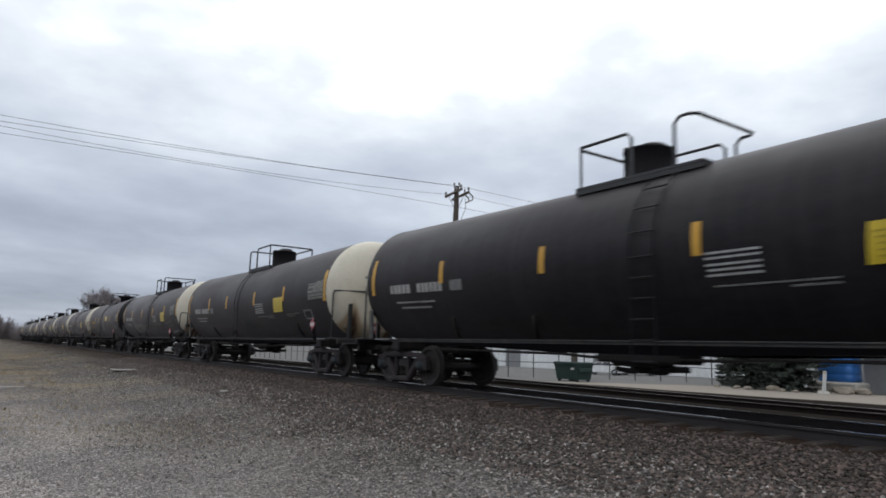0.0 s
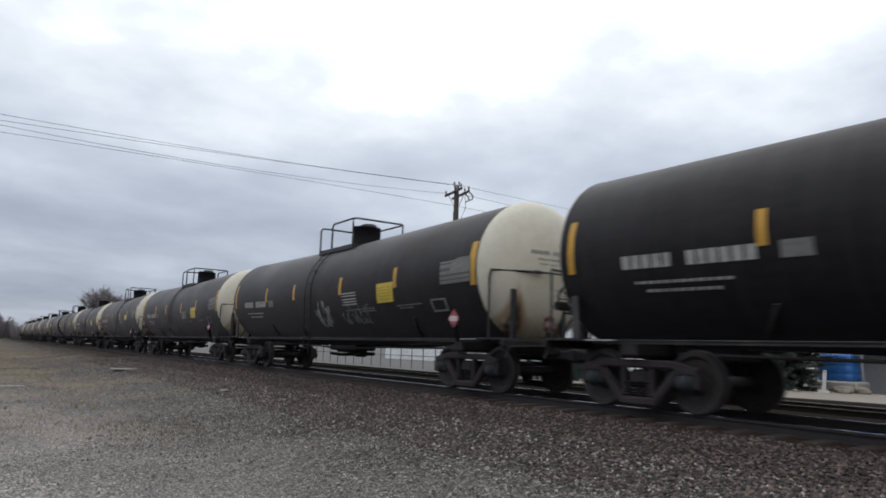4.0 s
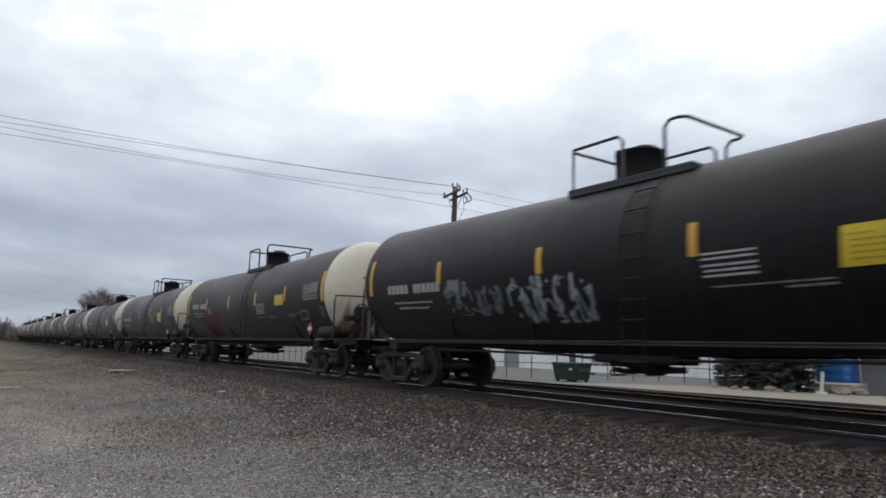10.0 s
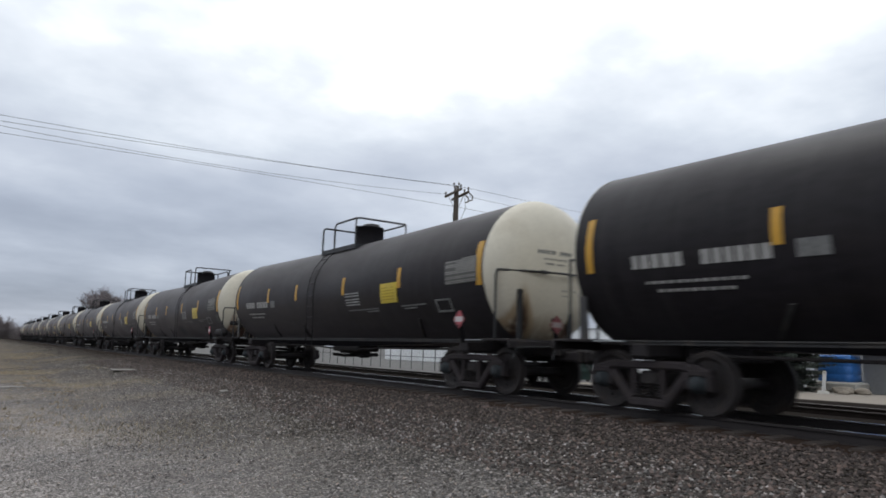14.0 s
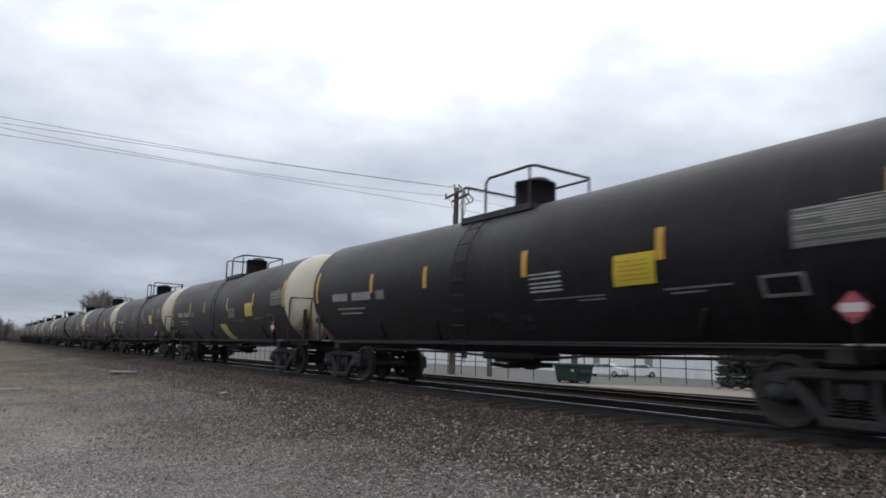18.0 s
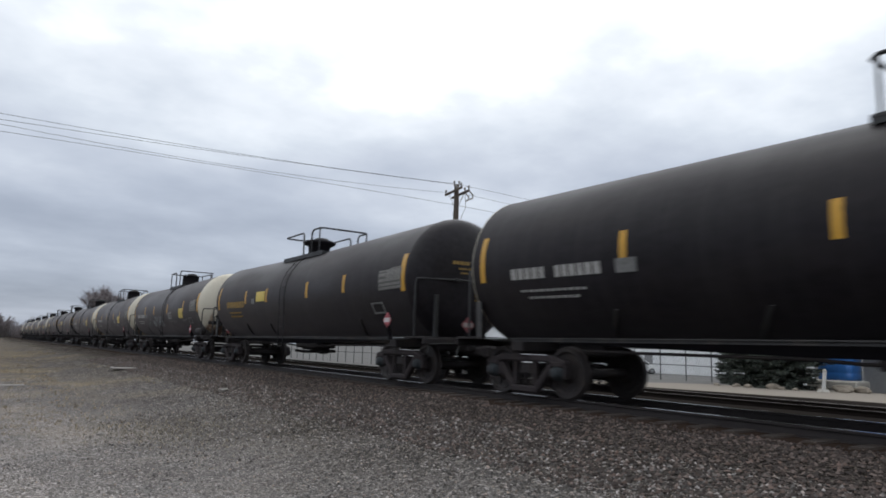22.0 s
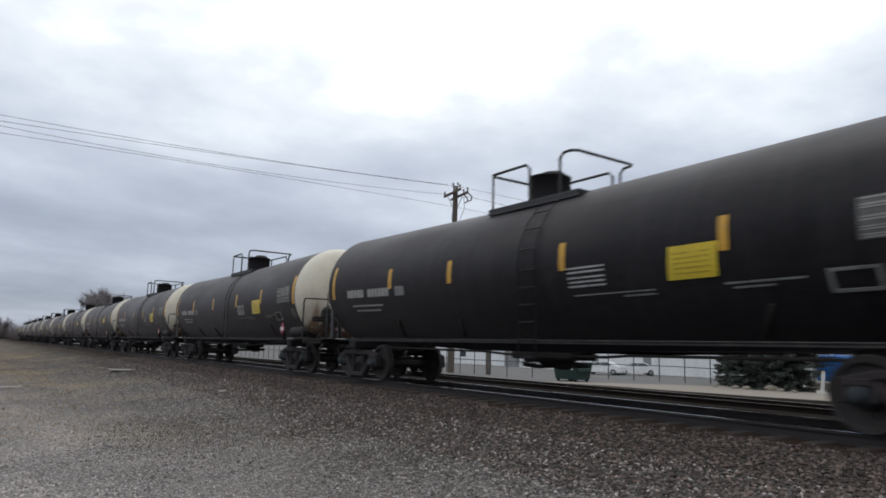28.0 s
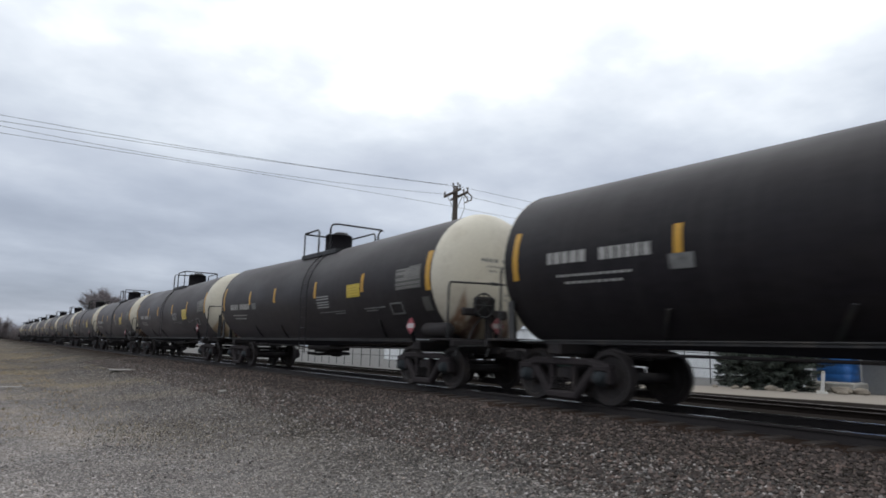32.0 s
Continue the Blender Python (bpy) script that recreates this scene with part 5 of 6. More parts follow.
# ---- utility pole and wires ----
def build_pole():
    p = thing("utility_pole", "weathered wooden utility pole with two parallel crossarms", "utility pole", (22.3, 31.3, 0.2))
    part("shaft", Shape().tube([(0, 0, 0), (0, 0, 4), (0, 0, 8), (0, 0, 11.0)], [0.2, 0.18, 0.16, 0.14], 12), WOODPOLE, p)
    way, lat = Vector((-0.22, -1.15, 0)), Vector((0.2, -0.04, 0))
    for side, z, shift in ((-1, 10.58, 0.0), (1, 10.42, 0.1)):
        c = lat * side + way * shift + Vector((0, 0, z))
        arm = part("crossarm", Shape().beam(c - way, c + way, 0.1, 0.13, 0.012), WOODPOLE, p, "wooden crossarm")
        for k in (-0.93, 0.35, 0.9) if side < 0 else (0.5, 0.95):
            q = c + way * k
            part("insulator", Shape().lathe([(0.30, 0.001), (0.29, 0.05), (0.2, 0.07), (0.12, 0.035), (0.05, 0.03)], "z", q, 10), PORCELAIN, arm)
        for k in (0.45, 0.92) if side > 0 else ():
            q = c + way * k
            part("dead_end", Shape().tube([q + Vector((0.1, 0, -0.05)), q + Vector((0.35, 0.02, -0.2)), q + Vector((0.3, 0, -0.42)), q + Vector((0.1, 0, -0.5))], 0.045, 7), PORCELAIN, arm)
    for x in (-0.1, 0.1):
        part("insulator", Shape().lathe([(11.24, 0.001), (11.23, 0.05), (11.15, 0.065), (11.08, 0.03), (10.9, 0.03)], "z", (x, -x, 0), 10), PORCELAIN, p)
    part("brace", Shape().beam((0.1, 0, 9.6), Vector((0.2, 0, 10.4)) + way * 0.6, 0.03, 0.03), GALV, p)
    part("brace", Shape().beam((-0.1, 0, 9.6), Vector((-0.2, 0, 10.5)) - way * 0.6, 0.03, 0.03), GALV, p)
    part("bracket", Shape().beam((0.25, 0.75, 8.1), (-0.15, -0.45, 8.1), 0.09, 0.1, 0.01), GALV, p)
    for y in (0.3, 0.55, 0.75):
        part("cutout", Shape().tube([(y / 3, y, 8.12), (y / 3 - 0.1, y, 8.4), (y / 3 + 0.02, y, 8.55)], 0.04, 7), PORCELAIN, p)
    part("jumper_wire", Shape().tube([(0.2, -0.6, 10.3), (0.32, -0.5, 9.6), (0.2, -0.3, 9.1), (0.22, -0.2, 8.9)], 0.014, 5), WIRE, p)
    part("jumper_wire", Shape().tube([(0.25, 0.75, 8.5), (0.4, 1.15, 8.5), (0.45, 1.3, 8.25), (0.35, 1.1, 8.0), (0.2, 0.6, 8.1)], 0.018, 5), WIRE, p)
    part("jumper_wire", Shape().tube([(0.1, 0.2, 9.9), (0.3, 0.75, 9.4), (0.25, 0.6, 8.9), (0.2, 0.55, 8.55)], 0.014, 5), WIRE, p)


build_pole()


def build_wires():
    # each wire: its line, where it ends, and its height a*x*x + b*x + c over the near side; then its height 45 m beyond the pole
    for y, x1, a, b, c, far in ((31.3, 22.2, 0.00141, 0.0062, 10.413, 10.9), (31.05, 22.25, 0.0006, 0.0329, 10.104, 0), (32.4, 22.5, 0.00246, -0.0249, 10.253, 0), (31.2, 22.2, -0.00046, 0.0223, 9.659, 9.7), (30.9, 0, 0, 0, 10.62, 9.6)):
        pts = []
        for i in range(49):
            x = -70 + (x1 + 70) * i / 48
            pts.append((x, y, a * max(0, x) ** 2 + b * x + c))
        if not x1:
            pts = [(22.4, y, c)]
        if far:
            z = pts[-1][2]
            for i in range(1, 21):
                t = i / 20
                pts.append((22.4 + 45 * t, y, z + (far - z) * t - 0.1 * 4 * t * (1 - t)))
        w = new("overhead_wire", Shape().tube(pts, 0.0095, 5).mesh("overhead_wire", WIRE))
        tagged(w, "thin dark overhead power wire across the tracks", "wire", "overhead wires")


build_wires()


# ---- beyond the tracks ----
def build_fence():
    """Along the siding, then slanting away behind the dumpster."""
    f = thing("chain_link_fence", "chain-link fence on steel posts along the gravel road", "fence")
    line = [(22.55, 26.75 + 1.33 * k) for k in range(36, 0, -1)] + [(22.55 + 1.06 * k, 26.65 - 0.76 * k) for k in range(10)]
    pm = Shape().tube([(0, 0, -0.05), (0, 0, 1.62)], 0.03, 8).lathe([(1.66, 0.001), (1.645, 0.038), (1.61, 0.042)], "z", (0, 0, 0), 8).mesh("post", FENCEDARK)
    for x, y in line:
        part("post", pm, FENCEDARK, f, at=(x, y, height(x, y)))
    at = [Vector((x, y, height(x, y))) for x, y in line]
    for z in (1.55, 0.78):
        part("rail", Shape().tube([p + Vector((0, 0, z)) for p in at], 0.022, 7), FENCEDARK, f)
    sh = Shape()
    for p, q in zip(at, at[1:]):
        n = max(1, int((q - p).length / 0.12))
        way = (q - p) / n
        for k in range(n):
            for d in (-5, 5):
                a = p + way * k + Vector((0, 0, 0.04))
                b = a + way * d + Vector((0, 0, 1.46))
                sh.add([a, a + way * 0.05, b + way * 0.05, b], [(0, 1, 2, 3)])
    part("wire_mesh", sh, GALV, f, "grey wire mesh")
    for y in (22.6, 29.0):
        part("timber_post", Shape().box((23.2, y, 0.95), (0.22, 0.24, 1.5), 0.02), WOODPOLE, f, "thick dark timber post")


build_fence()


def build_dumpster():
    z = 0.29
    d = thing("dumpster", "dark green steel dumpster beside the gravel road", "dumpster", (23.0, 22.45, z))
    d.scale = (0.9, 0.8, 0.97)
    sh = Shape()
    vs = []
    for (sx, sy, zz) in ((0.5, 0.8, 0.1), (0.62, 0.9, 0.84)):
        vs += [(-sx, -sy, zz), (sx, -sy, zz), (sx, sy, zz), (-sx, sy, zz)]
    sh.add(vs, [(3, 2, 1, 0), (0, 1, 5, 4), (1, 2, 6, 5), (2, 3, 7, 6), (3, 0, 4, 7)])
    part("bin", sh, GREENBIN, d)
    part("rim", Shape().beam((-0.64, -0.94, 0.84), (-0.64, 0.94, 0.84), 0.06, 0.07, 0.01).beam((0.64, -0.94, 0.84), (0.64, 0.94, 0.84), 0.06, 0.07, 0.01).beam((-0.66, -0.92, 0.84), (0.66, -0.92, 0.84), 0.06, 0.07, 0.01).beam(
        (-0.66, 0.92, 0.84), (0.66, 0.92, 0.84), 0.06, 0.07, 0.01), GREENBIN, d)
    for y in (-0.48, 0.48):
        part("lid", Shape().box((0, y, 0.9), (1.3, 0.9, 0.05), 0.015), GREENBIN, d, "green plastic lid")
    for y in (-0.92, 0.92):
        part("lift_pocket", Shape().box((0, y, 0.55), (0.9, 0.14, 0.16), 0.02), GREENBIN, d)
    for x in (-0.4, 0.4):
        for y in (-0.7, 0.7):
            part("foot", Shape().box((x, y, 0.05), (0.14, 0.14, 0.1), 0.01), STEEL, d)
    part("label", Shape().box((-0.585, -0.55, 0.62), (0.012, 0.26, 0.12)), PALE, d, "small white label")


build_dumpster()


def build_car(x, y, yaw, label):
    c = thing("parked_car", label, "car", (x, y, height(x, y)), "parked cars")
    c.rotation_euler = (0, 0, radians(yaw))
    prof = [(-2.2, 0.3), (-2.25, 0.62), (-2.1, 0.82), (-1.2, 0.9), (-0.55, 1.36), (0.75, 1.42), (1.55, 0.98), (2.15, 0.92), (2.25, 0.55), (2.2, 0.3)]
    def slab(pr, w, mat, name):
        n = len(pr)
        sh = Shape()
        vs = [(a, s * (w - 0.16 * max(0, z - 0.9)), z) for s in (-1, 1) for a, z in pr]
        sh.add(vs, [tuple(range(n))[::-1], tuple(range(n, 2 * n))] + [(k, (k + 1) % n, n + (k + 1) % n, n + k) for k in range(n)])
        return part(name, sh, mat, c)
    slab(prof, 0.86, CARWHITE, "body")
    for w in (0.875, -0.875):
        s = 1 if w > 0 else -1
        for a, b in ((-0.95, -0.02), (0.06, 1.15)):
            za = 1.0
            pts = [(a, za), (b, za), (min(b, 0.78), 1.33), (max(a, -0.5), 1.3)]
            vs = [(p, s * (0.875 - 0.16 * (z - 0.9)), z) for p, z in pts]
            part("window", Shape().add(vs, [(0, 1, 2, 3) if s < 0 else (3, 2, 1, 0)]), GLASSDARK, c, "dark side window")
    part("windscreen", Shape().add([(-1.2, -0.7, 0.93), (-1.2, 0.7, 0.93), (-0.6, 0.62, 1.34), (-0.6, -0.62, 1.34)], [(3, 2, 1, 0)]), GLASSDARK, c, "dark windscreen")
    for a in (-1.38, 1.38):
        for s in (-1, 1):
            w = part("wheel", Shape().lathe([(-0.1, 0.2), (-0.1, 0.3), (-0.06, 0.32), (0.06, 0.32), (0.1, 0.3), (0.1, 0.2), (-0.1, 0.2)][::-1], "y", (a, s * 0.8, 0.32), 20), RUBBER, c)
            part("rim", Shape().lathe([(-0.09, 0.001), (-0.09, 0.2), (0.09, 0.2), (0.09, 0.001)][::-1], "y", (a, s * 0.8, 0.32), 14), GALV, w)
    for s in (-1, 1):
        part("lamp", Shape().box((-2.18, s * 0.62, 0.66), (0.1, 0.3, 0.13), 0.02), PALE, c)
        part("tail_lamp", Shape().box((2.2, s * 0.62, 0.75), (0.08, 0.28, 0.14), 0.02), RED, c)


build_car(55.0, 49.2, -68, "small white parked car on the paved lot")
build_car(59.2, 48.2, -44, "white parked sedan on the paved lot")


def build_warehouse(x, y0, y1, h, depth, name, label, mat, roof_mat, windows, rise=0.12):
    w = thing(name, label, "building", (x, (y0 + y1) / 2, height(x, (y0 + y1) / 2) - 0.05))
    ln = y1 - y0
    part("wall", Shape().box((depth / 2, 0, h / 2), (depth, ln, h), 0.02), mat, w)
    rise = depth * rise
    sh = Shape()
    sh.add([(-0.3, -ln / 2 - 0.3, h), (depth + 0.3, -ln / 2 - 0.3, h), (depth / 2, -ln / 2 - 0.3, h + rise), (-0.3, ln / 2 + 0.3, h), (depth + 0.3, ln / 2 + 0.3, h), (depth / 2, ln / 2 + 0.3, h + rise)],
           [(0, 1, 2), (5, 4, 3), (0, 2, 5, 3), (2, 1, 4, 5), (1, 0, 3, 4)])
    part("roof", sh, roof_mat, w)
    n = int(ln / 0.9)
    rib = Shape().box((-0.02, 0, h / 2), (0.05, 0.06, h - 0.1)).mesh("rib", mat)
    for k in range(n):
        part("rib", rib, mat, w, at=(0, -ln / 2 + 0.5 + 0.9 * k, 0))
    for y, wd, z0, z1, m in windows:
        part("door" if z0 < 0.3 else "window", Shape().box((-0.05, y, (z0 + z1) / 2), (0.08, wd, z1 - z0), 0.01), m, w)
    return w


build_warehouse(64, 33, 112, 5.4, 16, "warehouse", "long white metal-sided warehouse behind the lot", SIDING, SIDING, ((-22, 1.1, 0, 2.1, SIDINGGREY), (-14, 1.0, 0, 2.1, SIDINGGREY), (2, 3.2, 0, 3.2, SIDINGGREY), (14, 1.6, 1.2, 2.3, GLASSDARK)), 0.02)
build_warehouse(52, 10, 31, 2.9, 10, "storage_shed", "low pale storage shed behind the spruces", SIDING, SIDING, ((-4, 2.6, 0, 2.3, SIDINGGREY), (4, 2.6, 0, 2.3, SIDINGGREY)))
build_warehouse(31.5, 3.0, 13.55, 2.2, 3.2, "grey_shed", "low grey painted shed under a blue tarpaulin", SIDINGGREY, ROOF, ((3.0, 1.0, 0, 1.9, ROOF),))


def build_gable():
    h = thing("gabled_hut", "small hut with a grey pyramid roof", "hut", (41.0, 18.0, 0.25))
    part("wall", Shape().box((0, 0, 1.9), (1.5, 1.5, 3.8), 0.02), SIDINGGREY, h)
    part("roof", Shape().add([(-0.95, -0.95, 3.75), (0.95, -0.95, 3.75), (0.95, 0.95, 3.75), (-0.95, 0.95, 3.75), (0, 0, 4.75)], [(3, 2, 1, 0), (0, 1, 4), (1, 2, 4), (2, 3, 4), (3, 0, 4)]), ROOF, h)


build_gable()


def build_tote():
    t = thing("blue_tote", "bright blue plastic tote on a rough concrete base", "tote", (31.2, 14.4, 0.27))
    sh, vs = Shape(), []
    n, rings = 24, ((0.42, 0.93), (0.46, 1.0), (0.7, 1.0), (0.74, 0.96), (0.78, 1.0), (1.05, 1.0), (1.09, 0.96), (1.13, 1.0), (1.45, 1.0), (1.55, 0.94), (1.58, 0.6), (1.58, 0.02))
    for z, f in rings:
        for i in range(n):
            c, s_ = math.cos(i / n * math.tau), math.sin(i / n * math.tau)
            k = (1 / max(abs(c), abs(s_))) ** 0.8
            vs.append((0.55 * c * k * f, 0.72 * s_ * k * f, z))
    sh.add(vs, [(j * n + i, j * n + (i + 1) % n, (j + 1) * n + (i + 1) % n, (j + 1) * n + i) for j in range(len(rings) - 1) for i in range(n)], True)
    part("tank", sh, BLUE, t)
    part("lid", Shape().lathe([(1.66, 0.001), (1.66, 0.16), (1.57, 0.18)], "z", (0, 0, 0), 16), BLUE, t)
    part("base_slab", Shape().box((-0.1, 0.0, 0.21), (1.6, 2.1, 0.42), 0.07), CONCRETE, t, "rough pale concrete base")


build_tote()


def build_awning():
    """A blue tarpaulin stretched over the roof of the grey shed, sagging between its bows."""
    t = thing("blue_tarpaulin", "blue tarpaulin stretched over the grey shed roof", "tarpaulin", (31.3, 9.3, 2.45))
    sh, vs, nu, nv = Shape(), [], 30, 10
    for i in range(nu + 1):
        y = -5.4 + 10.8 * i / nu
        for j in range(nv + 1):
            a = j / nv
            x = -0.35 + 3.6 * a
            z = 0.05 + 1.0 * math.sin(min(1, a * 1.6) * math.pi / 2) + 0.05 * math.cos(y * 2.9) * math.sin(a * math.pi) + 0.02 * math.sin(y * 7 + j)
            vs.append((x, y, z))
    sh.add(vs, [(i * (nv + 1) + j, (i + 1) * (nv + 1) + j, (i + 1) * (nv + 1) + j + 1, i * (nv + 1) + j + 1) for i in range(nu) for j in range(nv)], True)
    n = len(vs)
    part("sheet", sh, TARP, t)
    hem = Shape()
    for i in range(nu):
        y0, y1 = -5.4 + 10.8 * i / nu, -5.4 + 10.8 * (i + 1) / nu
        d0, d1 = 0.55 + 0.05 * math.sin(y0 * 3), 0.55 + 0.05 * math.sin(y1 * 3)
        hem.add([(-0.36, y0, 0.06), (-0.36, y1, 0.06), (-0.38, y1, 0.06 - d1), (-0.38, y0, 0.06 - d0)], [(0, 1, 2, 3)])
    part("hem", hem, TARP, t)


build_awning()


def lump(name, label, category, at, size, mat, seed, group=""):
    rng = random.Random(seed)
    bm = bmesh.new()
    bmesh.ops.create_icosphere(bm, subdivisions=3, radius=1)
    for v in bm.verts:
        v.co *= 1 + 0.28 * noise.noise(v.co * 1.3 + Vector((seed, 0, 0))) + 0.08 * noise.noise(v.co * 4 + Vector((0, seed, 0)))
        v.co = Vector((v.co.x * size[0], v.co.y * size[1], v.co.z * size[2]))
    me = bpy.data.meshes.new(name)
    bm.to_mesh(me)
    bm.free()
    me.materials.append(mat)
    ob = new(name, me)
    ob.location = at
    return tagged(ob, label, category, group)


for i, (x, y, s) in enumerate(((29.0, 13.3, 0.36), (29.3, 12.7, 0.3), (27.5, 17.0, 0.14), (27.0, 16.2, 0.17), (27.3, 15.3, 0.26), (27.1, 14.8, 0.15), (28.7, 14.0, 0.2), (26.9, 17.6, 0.13), (26.8, 16.7, 0.11), (27.2, 14.3, 0.12), (28.2, 12.9, 0.2))):
    lump("boulder", "pale rough limestone boulder at the edge of the road", "boulder", (x, y, 0.29 + s * 0.27), (s * 0.85, s * 1.1, s * 0.55), BOULDER, i + 2, "boulders")


def build_bollard():
    b = thing("bollard", "white pipe bollard leaning beside the boulders", "bollard", (27.6, 13.4, 0.27))
    b.rotation_euler = (radians(6), 0, 0)
    part("pipe", Shape().tube([(0, 0, 0), (0, 0, 0.86)], 0.07, 14), BOLLARD, b)
    part("cap", Shape().lathe([(0.92, 0.001), (0.905, 0.055), (0.86, 0.078), (0.83, 0.078)], "z", (0, 0, 0), 14), CONCRETE, b)
    part("footing", Shape().lathe([(0.12, 0.001), (0.12, 0.2), (0.0, 0.24)], "z", (0, 0, 0), 14), CONCRETE, b)


build_bollard()


# ---- trees ----
def build_spruce(x, y, h, w, seed):
    """Whorls of boughs with sky between them: each bough is a thin limb with twigs to both sides and hanging tufts."""
    rng = random.Random(seed)
    t = thing("spruce_tree", "dark green spruce tree beside the gravel road", "conifer tree", (x, y, height(x, y) - 0.05), "spruce trees")
    part("trunk", Shape().tube([(0, 0, 0), (0, 0, h * 0.5), (0, 0, h * 0.985)], [0.13, 0.075, 0.012], 8), BARK, t)
    vs, fs, limbs = [], [], Shape()

    def leaf(a, b, tip):
        fs.append((len(vs), len(vs) + 1, len(vs) + 2))
        vs.extend((a, b, tip))

    def bough(z, l, a, rise):
        out = Vector((math.cos(a), math.sin(a), 0))
        side = Vector((-math.sin(a), math.cos(a), 0))
        at = lambda s: out * (l * s) + Vector((0, 0, z + l * (rise * s - 0.42 * s * s + 0.24 * s ** 4)))
        limbs.tube([at(0), at(0.5), at(0.97)], [0.018, 0.012, 0.004], 3, False)
        n = max(6, int(l / 0.07))
        for i in range(n):
            s = (i + 0.6) / n
            p = at(s)
            tw = (0.05 + 0.36 * l * (1 - s) * (0.25 + s)) * rng.uniform(0.5, 1.15)
            for q in (-1, 1):
                e = side * q * tw + out * tw * 0.8 + Vector((0, 0, -tw * rng.uniform(0.05, 0.35)))
                m = max(1, int(tw / 0.09))
                for j in range(m):
                    o = p + e * (j / m)
                    d = e.normalized() * rng.uniform(0.13, 0.23)
                    v = Vector((rng.uniform(-0.03, 0.03), rng.uniform(-0.03, 0.03), 0.03))
                    leaf(o - v, o + v, o + d + Vector((0, 0, rng.uniform(-0.05, 0.02))))
                    leaf(o - side * 0.028, o + side * 0.028, o + d * 0.5 + Vector((0, 0, -rng.uniform(0.07, 0.19))))
            leaf(p - side * 0.03, p + side * 0.03, p + out * 0.14 + Vector((0, 0, rng.uniform(-0.06, 0.03))))

    z = 0.12
    while z < h * 0.93:
        f = 1 - z / h
        full = w * (f ** 0.9) * rng.uniform(0.85, 1.08) * (0.5 + 0.5 * smooth(0.4, 2.4, z)) + 0.06
        first = rng.random() * math.tau
        k = rng.randint(7, 9) if f < 0.7 else 11
        for i in range(k):
            bough(z + rng.uniform(-0.08, 0.08), full * rng.uniform(0.62, 1.12), first + i * math.tau / k + rng.uniform(-0.3, 0.3), 0.16 + 0.35 * (1 - f))
        z += rng.uniform(0.24, 0.32) * (1 - 0.45 * smooth(0.35, 0.75, f))
    for i in range(7):
        bough(h * (0.935 + 0.009 * i), 0.14 - 0.015 * i, rng.random() * math.tau, 0.9)
    crown = part("crown", Shape().add(vs, fs), NEEDLE, t, "tiers of drooping green needles with gaps")
    part("limb_frame", limbs, BARK, crown)


build_spruce(28.75, 17.25, 5.45, 2.1, 1)
build_spruce(28.5, 15.25, 7.1, 2.95, 2)
build_spruce(29.0, 16.4, 4.9, 1.1, 4)
build_spruce(30.2, 19.0, 3.4, 1.4, 3)


def bare_mesh(seed, spread, twigs):
    """A leafless tree 10 m high: a short trunk that forks low, limbs and a haze of twigs that fills a rounded crown."""
    rng = random.Random(seed)
    wood, fine = Shape(), Shape()

    def grow(p, d, l, r, lev):
        q = p + d * l
        mid = p + d * l * 0.5 + Vector((rng.uniform(-1, 1), rng.uniform(-1, 1), 0)) * l * 0.06
        wood.tube([p, mid, q], [r, r * 0.85, r * 0.65], 6 if lev < 2 else 3, False)
        if lev >= 2:
            for k in range(twigs):
                e = (d * 0.7 + Vector((rng.gauss(0, 0.7), rng.gauss(0, 0.7), rng.gauss(0.25, 0.5)))).normalized() * rng.uniform(0.4, 1.2)
                o = p + (q - p) * rng.random()
                sd = e.cross(Vector((rng.random(), rng.random(), rng.random()))).normalized() * 0.022
                fine.add([o - sd, o + sd, o + e], [(0, 1, 2)])
        if lev >= 5:
            return
        for k in range(4 if lev < 2 else 3):
            a = Vector((rng.gauss(0, spread), rng.gauss(0, spread), rng.uniform(-0.1, 0.35)))
            grow(p + (q - p) * rng.uniform(0.7, 1.0), (d * 0.75 + a).normalized(), l * rng.uniform(0.66, 0.84), max(0.014, r * 0.6), lev + 1)

    grow(Vector((0, 0, 0)), Vector((0.03, 0.02, 1)).normalized(), 2.4, 0.24, 0)
    tall = sorted(v[2] for v in fine.v)[int(0.97 * len(fine.v))]
    wide = sorted(math.hypot(v[0], v[1]) for v in fine.v)[int(0.95 * len(fine.v))]
    for sh in (wood, fine):
        # the crown is kept to its height and breadth
        sh.v = [(x * 4.3 / wide, y * 4.3 / wide, z * 10 / tall) for x, y, z in sh.v]
    return wood.mesh("limbs", BARK), fine.mesh("twigs", TWIG)


BARE = [bare_mesh(s, 0.55, 6) for s in (11, 12, 13)]


def bare_tree(x, y, h, k, label="leafless grey-brown tree beside the line"):
    t = thing("bare_tree", label, "tree", (x, y, 0.0), "bare trees")
    t.scale = (h / 10,) * 3
    t.rotation_euler = (0, 0, x * 1.7)
    part("trunk", BARE[k][0], BARK, t)
    part("crown", BARE[k][1], TWIG, t, "haze of bare twigs")


